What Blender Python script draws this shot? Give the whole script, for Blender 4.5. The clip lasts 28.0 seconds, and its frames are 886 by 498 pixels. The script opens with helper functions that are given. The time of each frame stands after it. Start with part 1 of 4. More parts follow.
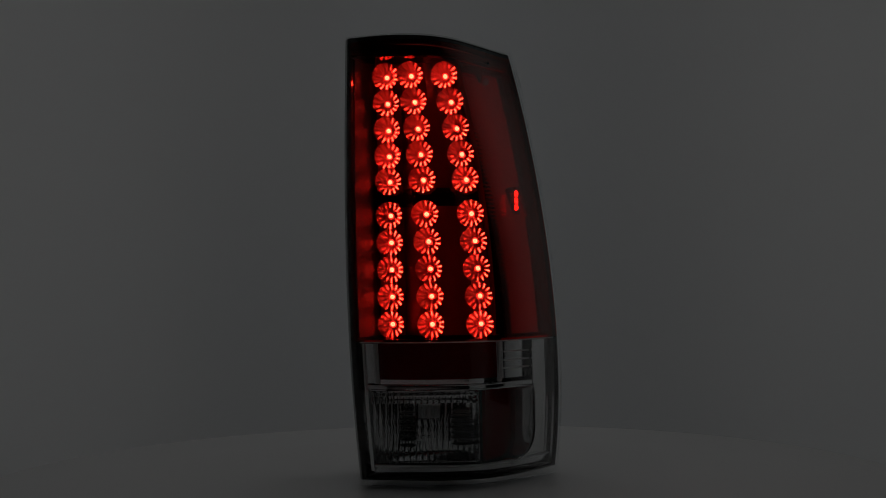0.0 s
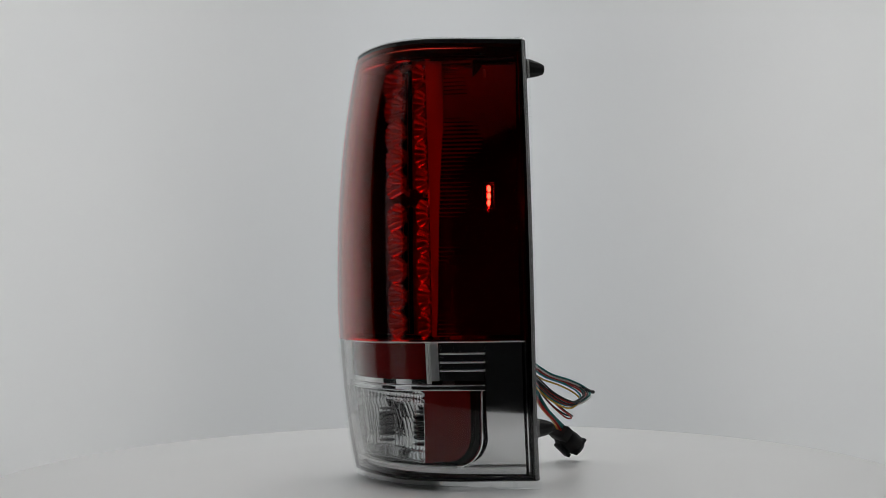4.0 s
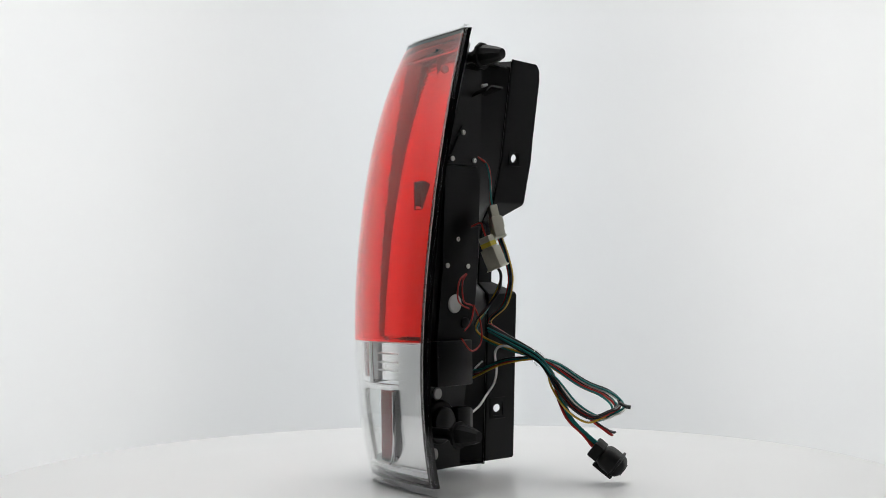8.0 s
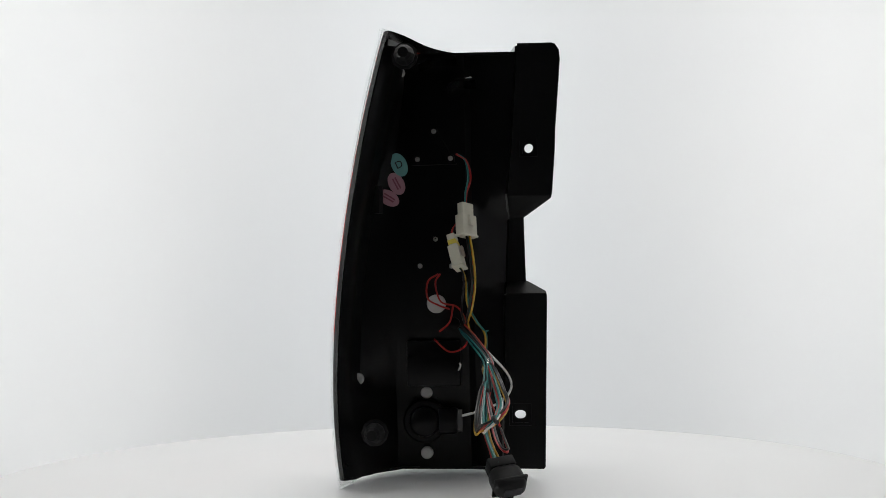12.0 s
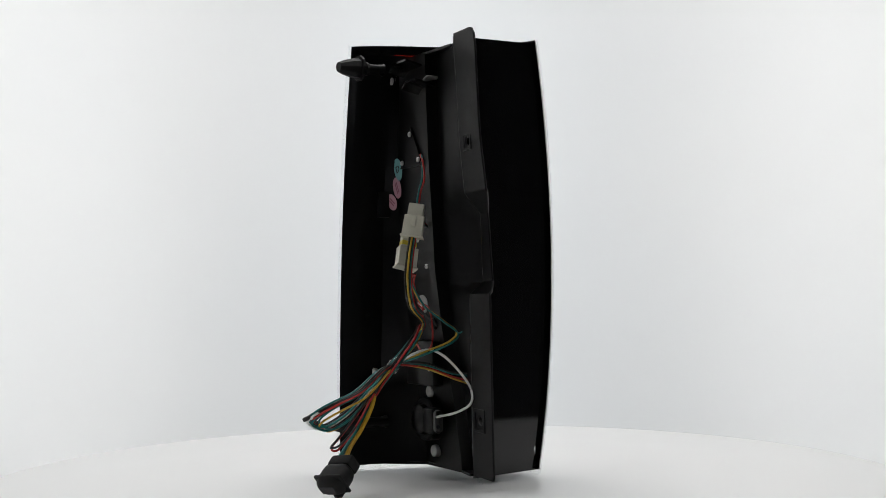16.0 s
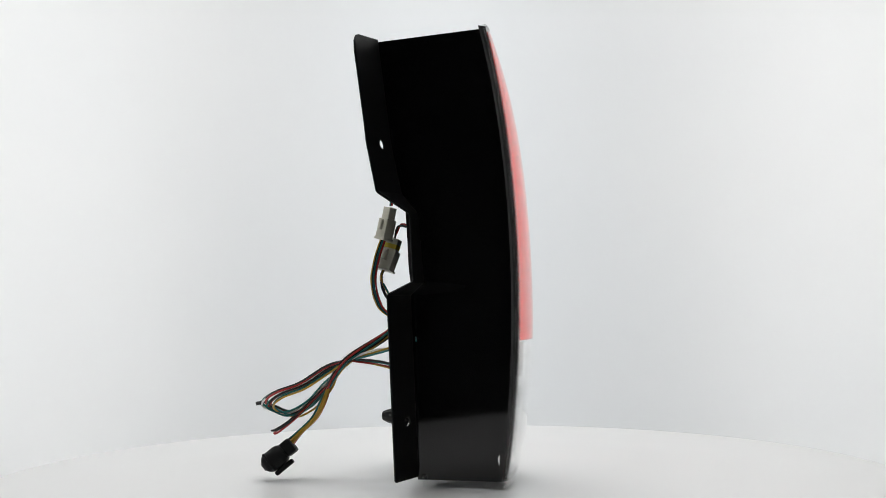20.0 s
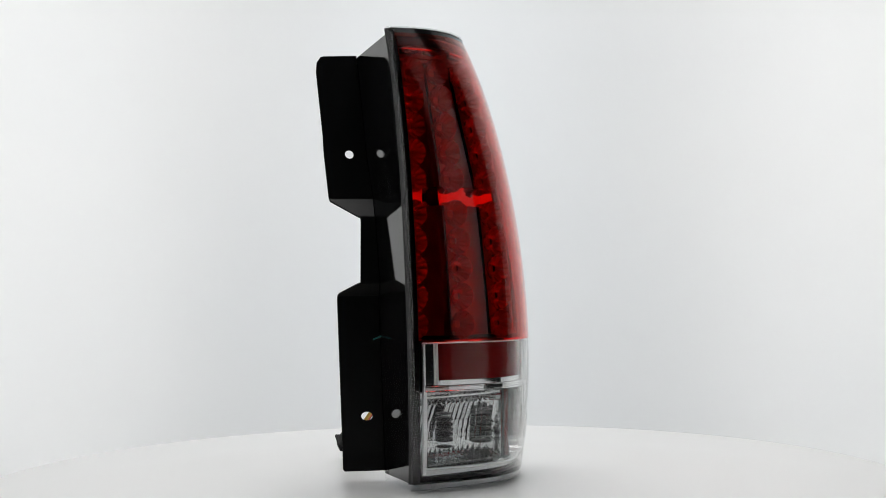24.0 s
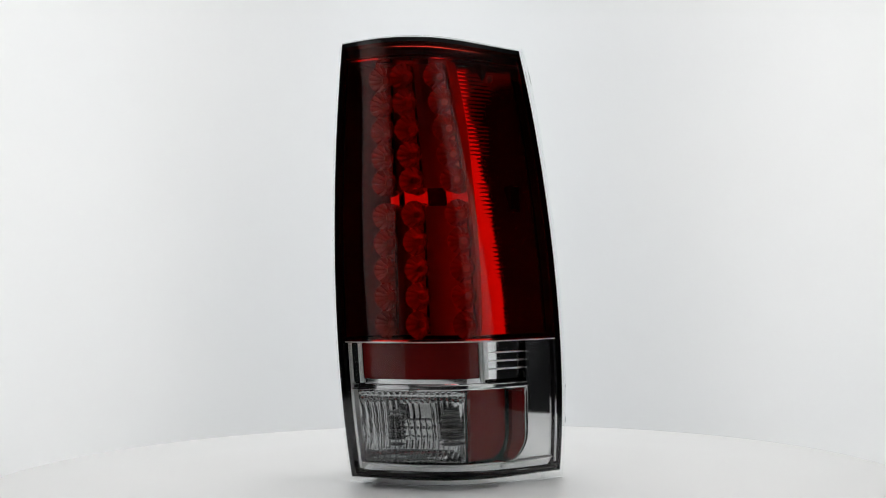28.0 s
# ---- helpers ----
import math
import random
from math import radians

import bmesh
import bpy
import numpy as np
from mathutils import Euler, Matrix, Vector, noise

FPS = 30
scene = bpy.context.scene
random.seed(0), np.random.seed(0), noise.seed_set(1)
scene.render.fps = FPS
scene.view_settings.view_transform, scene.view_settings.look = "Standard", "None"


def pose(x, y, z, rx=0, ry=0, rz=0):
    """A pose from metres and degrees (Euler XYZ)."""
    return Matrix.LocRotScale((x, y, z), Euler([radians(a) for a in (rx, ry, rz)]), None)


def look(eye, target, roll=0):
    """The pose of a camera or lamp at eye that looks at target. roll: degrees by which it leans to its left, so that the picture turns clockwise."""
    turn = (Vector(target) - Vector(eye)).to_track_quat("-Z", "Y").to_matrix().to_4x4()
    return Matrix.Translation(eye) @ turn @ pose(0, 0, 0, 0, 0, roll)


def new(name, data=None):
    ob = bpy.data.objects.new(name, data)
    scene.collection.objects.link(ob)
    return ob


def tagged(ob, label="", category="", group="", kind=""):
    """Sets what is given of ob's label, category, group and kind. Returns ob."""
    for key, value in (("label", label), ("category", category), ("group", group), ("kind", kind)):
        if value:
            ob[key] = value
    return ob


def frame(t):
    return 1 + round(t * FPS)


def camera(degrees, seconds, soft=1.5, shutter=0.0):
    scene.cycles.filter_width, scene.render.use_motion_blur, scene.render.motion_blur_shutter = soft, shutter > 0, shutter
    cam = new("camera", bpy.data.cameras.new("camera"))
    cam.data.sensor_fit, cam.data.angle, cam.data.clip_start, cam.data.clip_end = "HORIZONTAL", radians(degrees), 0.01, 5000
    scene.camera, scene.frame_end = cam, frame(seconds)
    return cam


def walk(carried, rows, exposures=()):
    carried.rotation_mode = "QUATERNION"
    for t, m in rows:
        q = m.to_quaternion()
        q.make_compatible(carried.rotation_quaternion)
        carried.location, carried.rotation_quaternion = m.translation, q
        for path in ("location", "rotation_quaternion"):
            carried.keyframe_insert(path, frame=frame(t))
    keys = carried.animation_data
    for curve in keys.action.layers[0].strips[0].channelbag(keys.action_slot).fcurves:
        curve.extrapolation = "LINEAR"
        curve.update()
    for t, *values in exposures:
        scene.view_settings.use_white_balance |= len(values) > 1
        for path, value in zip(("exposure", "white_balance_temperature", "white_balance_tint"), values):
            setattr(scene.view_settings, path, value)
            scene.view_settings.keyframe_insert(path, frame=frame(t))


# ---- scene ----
cam = camera(42.18, 28.0, soft=0.6)
EYE = (0.0, -1.272, 0.20145)
VIEW = look(EYE, (0.00148, 0.0, 0.2517), -0.713)
walk(cam, [(0.0, VIEW), (28.0, VIEW)],
     exposures=[(0.0, -4.0), (0.5, -3.52), (1.0, -2.74), (1.6, -2.21), (2.0, -1.92), (2.5, -1.44), (3.0, -1.19),
                (3.5, -0.96), (4.5, -0.36), (5.3, 0.0), (28.0, 0.0)])

# ---- light: lamps beside the sweep light the white backdrop, an added one above ----
world = bpy.data.worlds.new("dim_studio")
scene.world = world
world.use_nodes = True
world.node_tree.nodes["Background"].inputs[0].default_value = (0.9, 0.95, 1.0, 1)
world.node_tree.nodes["Background"].inputs[1].default_value = 0.04


def softbox(name, at, target, sx, sy, watts, colour, spread=180):
    data = bpy.data.lights.new(name, "AREA")
    data.shape, data.size, data.size_y, data.energy, data.color = "RECTANGLE", sx, sy, watts, colour
    data.spread = radians(spread)
    ob = new(name, data)
    ob.matrix_world = look(at, target)
    return ob


# five soft lamps stand outside the diffusing sheet and shine through it
SHEET_R, SHEET_Y = 1.62, 0.25
for ang, watts, tint in ((22, 30, (1.0, 0.993, 0.955)), (54, 23, (1.0, 0.997, 0.98)), (90, 22, (0.952, 0.98, 0.995)),
                         (126, 24, (1.0, 0.997, 0.98)), (158, 31.5, (1.0, 0.993, 0.955))):
    dx, dy = math.cos(radians(ang)), math.sin(radians(ang))
    softbox("softbox_lamp", ((SHEET_R + 0.6) * dx, SHEET_Y + (SHEET_R + 0.6) * dy, 0.42), (0, SHEET_Y, 0.40), 1.0, 2.4, watts, tint)
# two enclosed strip softboxes stand in front, either side of the camera; their tubes sit near the outer edge
for side in (-1, 1):
    dx, dy = side * math.sin(radians(53)), -math.cos(radians(53))
    ox, oy = side * math.cos(radians(53)), math.sin(radians(53))
    softbox("strip_lamp", (1.84 * dx + 0.19 * ox, 1.84 * dy + 0.19 * oy, 0.85), (1.4 * dx + 0.19 * ox, 1.4 * dy + 0.19 * oy, 0.85), 0.30, 3.0, 11.5, (1.0, 0.995, 0.98))
# one more lamp, unseen and added, hangs above to brighten the table
softbox("softbox_lamp", (0.0, 0.3, 2.55), (0.0, 0.3, 0.0), 1.6, 1.6, 50, (1.0, 0.995, 0.975))


# ---- materials ----
def mat(name, colour, rough=0.5, metal=0.0, scale=40.0, vary=0.12, bump=0.0, coat=0.0, spec=0.5):
    """A painted, plastic or metal surface with a little mottling and fine relief."""
    m = bpy.data.materials.new(name)
    m.use_nodes = True
    nt = m.node_tree
    b = nt.nodes["Principled BSDF"]
    b.inputs["Roughness"].default_value = rough
    b.inputs["Metallic"].default_value = metal
    b.inputs["Coat Weight"].default_value = coat
    b.inputs["Specular IOR Level"].default_value = spec
    tex = nt.nodes.new("ShaderNodeTexCoord")
    n1 = nt.nodes.new("ShaderNodeTexNoise")
    n1.inputs["Scale"].default_value, n1.inputs["Detail"].default_value = scale, 6
    nt.links.new(tex.outputs["Object"], n1.inputs["Vector"])
    mix = nt.nodes.new("ShaderNodeMix")
    mix.data_type = "RGBA"
    mix.inputs["A"].default_value = (*[c * (1 - vary) for c in colour], 1)
    mix.inputs["B"].default_value = (*[min(1, c * (1 + vary)) for c in colour], 1)
    nt.links.new(n1.outputs["Fac"], mix.inputs["Factor"])
    nt.links.new(mix.outputs["Result"], b.inputs["Base Color"])
    rr = nt.nodes.new("ShaderNodeMapRange")
    rr.inputs["To Min"].default_value, rr.inputs["To Max"].default_value = rough * 0.8, min(1, rough * 1.25)
    nt.links.new(n1.outputs["Fac"], rr.inputs["Value"])
    nt.links.new(rr.outputs["Result"], b.inputs["Roughness"])
    if bump:
        n2 = nt.nodes.new("ShaderNodeTexNoise")
        n2.inputs["Scale"].default_value, n2.inputs["Detail"].default_value = scale * 12, 3
        nt.links.new(tex.outputs["Object"], n2.inputs["Vector"])
        bp = nt.nodes.new("ShaderNodeBump")
        bp.inputs["Strength"].default_value, bp.inputs["Distance"].default_value = bump, 0.001
        nt.links.new(n2.outputs["Fac"], bp.inputs["Height"])
        nt.links.new(bp.outputs["Normal"], b.inputs["Normal"])
    return m


def clear_plastic(name, tint, ior=1.27, rough=0.01, gloss=1.0):
    """Thin moulded plastic: light goes straight through with its tint, Fresnel drives the gloss."""
    m = bpy.data.materials.new(name)
    m.use_nodes = True
    nt = m.node_tree
    nt.nodes.remove(nt.nodes["Principled BSDF"])
    out = nt.nodes["Material Output"]
    tr = nt.nodes.new("ShaderNodeBsdfTransparent")
    tr.inputs["Color"].default_value = (*tint, 1)
    gl = nt.nodes.new("ShaderNodeBsdfGlossy")
    gl.inputs["Roughness"].default_value = rough
    gl.inputs["Color"].default_value = (gloss, gloss, gloss, 1)
    fr = nt.nodes.new("ShaderNodeLayerWeight")
    fr.inputs["Blend"].default_value = 0.5
    po = nt.nodes.new("ShaderNodeMath")
    po.operation = "POWER"
    po.inputs[1].default_value = 3.6
    sc = nt.nodes.new("ShaderNodeMapRange")
    sc.inputs["To Min"].default_value, sc.inputs["To Max"].default_value = ((ior - 1) / (ior + 1)) ** 2, 1.0
    nt.links.new(fr.outputs["Facing"], po.inputs[0])
    nt.links.new(po.outputs[0], sc.inputs["Value"])
    mx = nt.nodes.new("ShaderNodeMixShader")
    nt.links.new(sc.outputs["Result"], mx.inputs[0])
    nt.links.new(tr.outputs[0], mx.inputs[1])
    nt.links.new(gl.outputs[0], mx.inputs[2])
    nt.links.new(mx.outputs[0], out.inputs[0])
    return m


def glow(name, colour, strength):
    m = bpy.data.materials.new(name)
    m.use_nodes = True
    b = m.node_tree.nodes["Principled BSDF"]
    b.inputs["Base Color"].default_value = (*colour, 1)
    b.inputs["Emission Color"].default_value = (*colour, 1)
    b.inputs["Emission Strength"].default_value = strength
    return m




def diffuser(name):
    """White diffusing sheet: it scatters lamp light through and back."""
    m = bpy.data.materials.new(name)
    m.use_nodes = True
    nt = m.node_tree
    nt.nodes.remove(nt.nodes["Principled BSDF"])
    tl = nt.nodes.new("ShaderNodeBsdfTranslucent")
    df = nt.nodes.new("ShaderNodeBsdfDiffuse")
    tex = nt.nodes.new("ShaderNodeTexCoord")
    ns = nt.nodes.new("ShaderNodeTexNoise")
    ns.inputs["Scale"].default_value = 1.1
    nt.links.new(tex.outputs["Object"], ns.inputs["Vector"])
    mc = nt.nodes.new("ShaderNodeMix")
    mc.data_type = "RGBA"
    mc.inputs["A"].default_value, mc.inputs["B"].default_value = (0.80, 0.81, 0.82, 1), (0.84, 0.84, 0.84, 1)
    nt.links.new(ns.outputs["Fac"], mc.inputs["Factor"])
    for b in (tl, df):
        nt.links.new(mc.outputs["Result"], b.inputs["Color"])
    mx = nt.nodes.new("ShaderNodeMixShader")
    mx.inputs[0].default_value = 0.45
    nt.links.new(tl.outputs[0], mx.inputs[1])
    nt.links.new(df.outputs[0], mx.inputs[2])
    nt.links.new(mx.outputs[0], nt.nodes["Material Output"].inputs[0])
    return m


M_BACKDROP = diffuser("white_diffusing_sheet")
M_TABLE = mat("white_acrylic", (0.73, 0.73, 0.73), 0.32, scale=6, vary=0.02, bump=0.02)
M_DARKWALL = mat("dark_grey_wall", (0.007, 0.007, 0.0075), 0.95, scale=5, vary=0.2)
M_CEILING = mat("unseen_ceiling_grey", (0.40, 0.40, 0.41), 0.8, scale=5, vary=0.04)
M_FLOOR = mat("dark_studio_floor", (0.10, 0.10, 0.10), 0.7, scale=5, vary=0.05)
M_BLACK = mat("gloss_black_plastic", (0.005, 0.005, 0.0055), 0.10, scale=60, vary=0.3, bump=0.03)
M_SATIN = mat("satin_black_plastic", (0.004, 0.004, 0.0045), 0.30, scale=80, vary=0.3, bump=0.10, spec=0.16)
M_FLANGE = mat("grained_black_plastic", (0.004, 0.004, 0.0045), 0.42, scale=90, vary=0.3, bump=0.12, spec=0.18)
M_WALL = mat("polished_black_plastic", (0.005, 0.005, 0.0055), 0.07, scale=60, vary=0.3, coat=0.0, spec=0.52)
M_SOFTCHROME = mat("satin_bright_chrome", (0.86, 0.86, 0.86), 0.36, 1.0, scale=90, vary=0.04)
M_HAZE = mat("dark_smoked_plastic", (0.020, 0.0195, 0.0195), 0.5, 0.0, scale=60, vary=0.06, spec=0.12)
M_BOWL = mat("bright_bowl_chrome", (0.94, 0.94, 0.945), 0.10, 1.0, scale=60, vary=0.03)
M_CHROME = mat("vacuum_chrome", (0.82, 0.82, 0.83), 0.07, 1.0, scale=50, vary=0.04)
M_DULLCHROME = mat("hazy_chrome", (0.44, 0.44, 0.45), 0.46, 1.0, scale=70, vary=0.1, bump=0.1)
M_RED = clear_plastic("red_lens_plastic", (0.97, 0.22, 0.17), 1.33)
M_PRISM = clear_plastic("prismatic_clear_plastic", (0.97, 0.975, 0.975), 1.32)
M_CLEAR = clear_plastic("clear_lens_plastic", (0.975, 0.98, 0.98), 1.27)
M_REFLEX = mat("dark_red_reflex_plastic", (0.16, 0.006, 0.006), 0.18, scale=300, vary=0.2, bump=0.10, spec=0.15)
M_LED = glow("lit_red_led", (1.0, 0.27, 0.22), 850.0)
M_MARKER = glow("lit_marker_diode", (1.0, 0.10, 0.08), 90.0)
M_CUP = mat("satin_chrome", (0.64, 0.64, 0.65), 0.18, 0.72, scale=80, vary=0.05)
M_WHITE = mat("ivory_nylon", (0.62, 0.60, 0.50), 0.45, scale=90, vary=0.1, bump=0.1)
M_PALE = mat("pale_grey_plastic", (0.45, 0.45, 0.44), 0.4, scale=90, vary=0.1)
M_SEAL = mat("dark_grey_rubber", (0.07, 0.07, 0.07), 0.5, scale=90, vary=0.1)
M_STEEL = mat("zinc_screw_steel", (0.6, 0.59, 0.56), 0.3, 1.0, scale=200, vary=0.15)
M_RUBBER = mat("black_rubber", (0.006, 0.006, 0.0065), 0.55, scale=120, vary=0.2, bump=0.2, spec=0.25)
M_TEAL = mat("teal_paper", (0.18, 0.42, 0.42), 0.6, scale=60, vary=0.1)
M_PINK = mat("pink_paper", (0.50, 0.27, 0.33), 0.6, scale=60, vary=0.1)
M_INK_HOLE = mat("ink_and_hole_black", (0.02, 0.02, 0.025), 0.6)
M_PINKINK = mat("dull_red_ink", (0.26, 0.09, 0.13), 0.6)
M_YELLOW = mat("yellow_tape", (0.75, 0.62, 0.08), 0.5)
W_GREEN = mat("green_wire_pvc", (0.010, 0.165, 0.155), 0.35)
W_RED = mat("red_wire_pvc", (0.42, 0.020, 0.016), 0.35)
W_YELLOW = mat("yellow_wire_pvc", (0.58, 0.35, 0.03), 0.35)
W_WHITE = mat("white_wire_pvc", (0.80, 0.80, 0.78), 0.35)
W_BLACK = mat("black_wire_pvc", (0.012, 0.012, 0.013), 0.35)
W_ORANGE = mat("orange_wire_pvc", (0.62, 0.16, 0.03), 0.35)


# ---- mesh helpers ----
def bm_grid(pts, close_u=False):
    """A bmesh from a list of rows of points."""
    bm = bmesh.new()
    rows = [[bm.verts.new(p) for p in row] for row in pts]
    for a, b in zip(rows, rows[1:]):
        n = len(a)
        for i in range(n if close_u else n - 1):
            j = (i + 1) % n
            bm.faces.new((a[i], a[j], b[j], b[i]))
    return bm


def bm_shell(front, back):
    """A closed thin solid between two equal grids of points."""
    bm = bmesh.new()
    f = [[bm.verts.new(p) for p in row] for row in front]
    g = [[bm.verts.new(p) for p in row] for row in back]
    nr, nc = len(f), len(f[0])
    for i in range(nr - 1):
        for j in range(nc - 1):
            bm.faces.new((f[i][j], f[i][j + 1], f[i + 1][j + 1], f[i + 1][j]))
            bm.faces.new((g[i][j], g[i + 1][j], g[i + 1][j + 1], g[i][j + 1]))
    for j in range(nc - 1):
        bm.faces.new((f[0][j], g[0][j], g[0][j + 1], f[0][j + 1]))
        bm.faces.new((f[-1][j], f[-1][j + 1], g[-1][j + 1], g[-1][j]))
    for i in range(nr - 1):
        bm.faces.new((f[i][0], f[i + 1][0], g[i + 1][0], g[i][0]))
        bm.faces.new((f[i][-1], g[i][-1], g[i + 1][-1], f[i + 1][-1]))
    return bm


def bm_prism(poly, direction):
    """A flat polygon pushed along a direction."""
    bm = bmesh.new()
    d = Vector(direction)
    a = [bm.verts.new(Vector(p)) for p in poly]
    b = [bm.verts.new(Vector(p) + d) for p in poly]
    bm.faces.new(a)
    bm.faces.new(b[::-1])
    for i in range(len(a)):
        j = (i + 1) % len(a)
        bm.faces.new((a[i], b[i], b[j], a[j]))
    bmesh.ops.recalc_face_normals(bm, faces=bm.faces)
    return bm


def bm_box(sx, sy, sz, m=None, bevel=0.0, segs=2):
    bm = bmesh.new()
    bmesh.ops.create_cube(bm, size=1.0, matrix=Matrix.Diagonal((sx, sy, sz, 1)))
    if bevel:
        bmesh.ops.bevel(bm, geom=bm.edges[:], offset=bevel, segments=segs, affect="EDGES", profile=0.5)
    if m is not None:
        bmesh.ops.transform(bm, matrix=m, verts=bm.verts)
    return bm


def bm_lathe(profile, n=24, m=None):
    """Radius and height pairs turned round z."""
    rows = []
    for r, z in profile:
        rows.append([(max(r, 1e-5) * math.cos(2 * math.pi * i / n), max(r, 1e-5) * math.sin(2 * math.pi * i / n), z) for i in range(n)])
    bm = bm_grid(rows, True)
    bmesh.ops.remove_doubles(bm, verts=bm.verts, dist=2e-5)
    bmesh.ops.recalc_face_normals(bm, faces=bm.faces)
    if m is not None:
        bmesh.ops.transform(bm, matrix=m, verts=bm.verts)
    return bm


def spline(points, n=8):
    """Catmull-Rom through points."""
    p = [Vector(q) for q in points]
    p = [2 * p[0] - p[1]] + p + [2 * p[-1] - p[-2]]
    out = []
    for i in range(1, len(p) - 2):
        a, b, c, d = p[i - 1:i + 3]
        for k in range(n):
            t = k / n
            out.append(0.5 * (2 * b + (c - a) * t + (2 * a - 5 * b + 4 * c - d) * t * t + (3 * b - a - 3 * c + d) * t ** 3))
    out.append(p[-2])
    return out


def bm_tube(points, r, sides=8, n=8):
    path = spline(points, n)
    rows, up = [], Vector((0.31, 0.2, 0.93))
    for i, q in enumerate(path):
        t = (path[min(i + 1, len(path) - 1)] - path[max(i - 1, 0)]).normalized()
        x = up.cross(t).normalized()
        y = t.cross(x)
        up = y.cross(t) * 0 + up
        rr = r(i / (len(path) - 1)) if callable(r) else r
        rows.append([q + rr * (x * math.cos(2 * math.pi * k / sides) + y * math.sin(2 * math.pi * k / sides)) for k in range(sides)])
    bm = bm_grid(rows, True)
    bm.faces.new([v for v in list(bm.verts)[:sides]][::-1])
    bm.faces.new([v for v in list(bm.verts)[-sides:]])
    bmesh.ops.recalc_face_normals(bm, faces=bm.faces)
    return bm


def part(name, bm, material, parent, label="", smooth=True, at=None):
    me = bpy.data.meshes.new(name)
    bm.to_mesh(me)
    bm.free()
    me.materials.append(material)
    if smooth:
        me.polygons.foreach_set("use_smooth", [True] * len(me.polygons))
        me.set_sharp_from_angle(angle=radians(38))
    ob = new(name, me)
    ob.parent = parent
    if at is not None:
        ob.matrix_basis = at
    if label:
        ob["label"] = label
    return ob


def thing(name, at, label, category, kind=""):
    ob = new(name)
    ob.matrix_basis = at
    ob.empty_display_size = 0.05
    return tagged(ob, label, category, "", kind)


# ---- the studio ----
def build_studio():
    R, cy = SHEET_R, SHEET_Y
    # a tall white diffusing sheet bent round the table, open towards the camera
    front, back = [], []
    for z in [-0.85 + 0.1 * i for i in range(36)]:
        angs = [radians(-6 + 192 * i / 72) for i in range(73)]
        front.append([(R * math.cos(a), cy + R * math.sin(a), z) for a in angs])
        back.append([((R + 0.02) * math.cos(a), cy + (R + 0.02) * math.sin(a), z) for a in angs])
    ob = part("backdrop", bm_shell(front, back), M_BACKDROP, None)
    tagged(ob, "evenly lit white sheet backdrop curved round the turntable", "backdrop", kind="structure")
    ob = part("floor", bm_box(7, 7, 0.05, pose(0, 0, -0.875)), M_FLOOR, None, smooth=False)
    tagged(ob, "dark plain studio floor below the turntable", "floor", kind="structure")
    # unseen walls, near black so that gloss and chrome reflect darkness
    for name, sx, sy, x, y in (("wall_north", 7, 0.1, 0, 3.55), ("wall_south", 7, 0.1, 0, -3.55),
                               ("wall_east", 0.1, 7.2, 3.55, 0), ("wall_west", 0.1, 7.2, -3.55, 0)):
        ob = part(name, bm_box(sx, sy, 3.7, pose(x, y, 1.0)), M_DARKWALL, None, smooth=False)
        tagged(ob, "unseen near-black studio wall", "wall", kind="structure")
    # unseen ceiling, grey so the leaning chrome reflects something lighter at the top
    ob = part("ceiling", bm_box(7.2, 7.2, 0.1, pose(0, 0, 2.9)), M_CEILING, None, smooth=False)
    tagged(ob, "unseen plain grey ceiling that brightens the chrome's reflections", "ceiling", kind="structure")


def build_front_softboxes():
    """Tall shallow boxes with a white front, one each side of the camera; the gloss of the lens shows them."""
    for side in (-1, 1):
        dx, dy = side * math.sin(radians(53)), -math.cos(radians(53))
        m = look((1.5 * dx, 1.5 * dy, -0.85), (0, 0, -0.85)) @ Matrix.Rotation(radians(-90), 4, "X")
        t = thing("strip_softbox", m, "tall black strip softbox with a white diffusing front", "softbox")
        tagged(t, group="softboxes beside the camera")
        part("diffuser", bm_box(0.70, 0.004, 3.2, pose(0, 0, 1.7), 0.0005, 1), M_BACKDROP, t, "white diffusing front", smooth=False)
        part("back_shell", bm_box(0.72, 0.012, 3.24, pose(0, -0.41, 1.7), 0.002, 1), M_DARKWALL, t, smooth=False)
        for x in (-0.356, 0.356):
            part("side_shell", bm_box(0.008, 0.40, 3.24, pose(x, -0.203, 1.7), 0.001, 1), M_DARKWALL, t, smooth=False)
        for z in (0.094, 3.306):
            part("end_shell", bm_box(0.70, 0.40, 0.008, pose(0, -0.203, z), 0.001, 1), M_DARKWALL, t, smooth=False)
        for x in (-0.2, 0.2):
            part("foot", bm_box(0.03, 0.30, 0.09, pose(x, -0.08, 0.045), 0.003, 1), M_SATIN, t, smooth=False)


def build_turntable():
    t = thing("turntable", pose(0, 0, 0), "round white acrylic display turntable, plain and clean", "turntable")
    R = 0.5127
    part("disc", bm_lathe([(0, 0), (0.3, 0), (R - 0.006, 0), (R - 0.002, -0.002), (R, -0.006), (R, -0.02), (R - 0.004, -0.024), (0, -0.024)], 128), M_TABLE, t)
    part("pedestal", bm_lathe([(0.11, -0.024), (0.11, -0.80), (0.25, -0.83), (0.25, -0.85), (0, -0.85)], 48), M_TABLE, t)
    return t


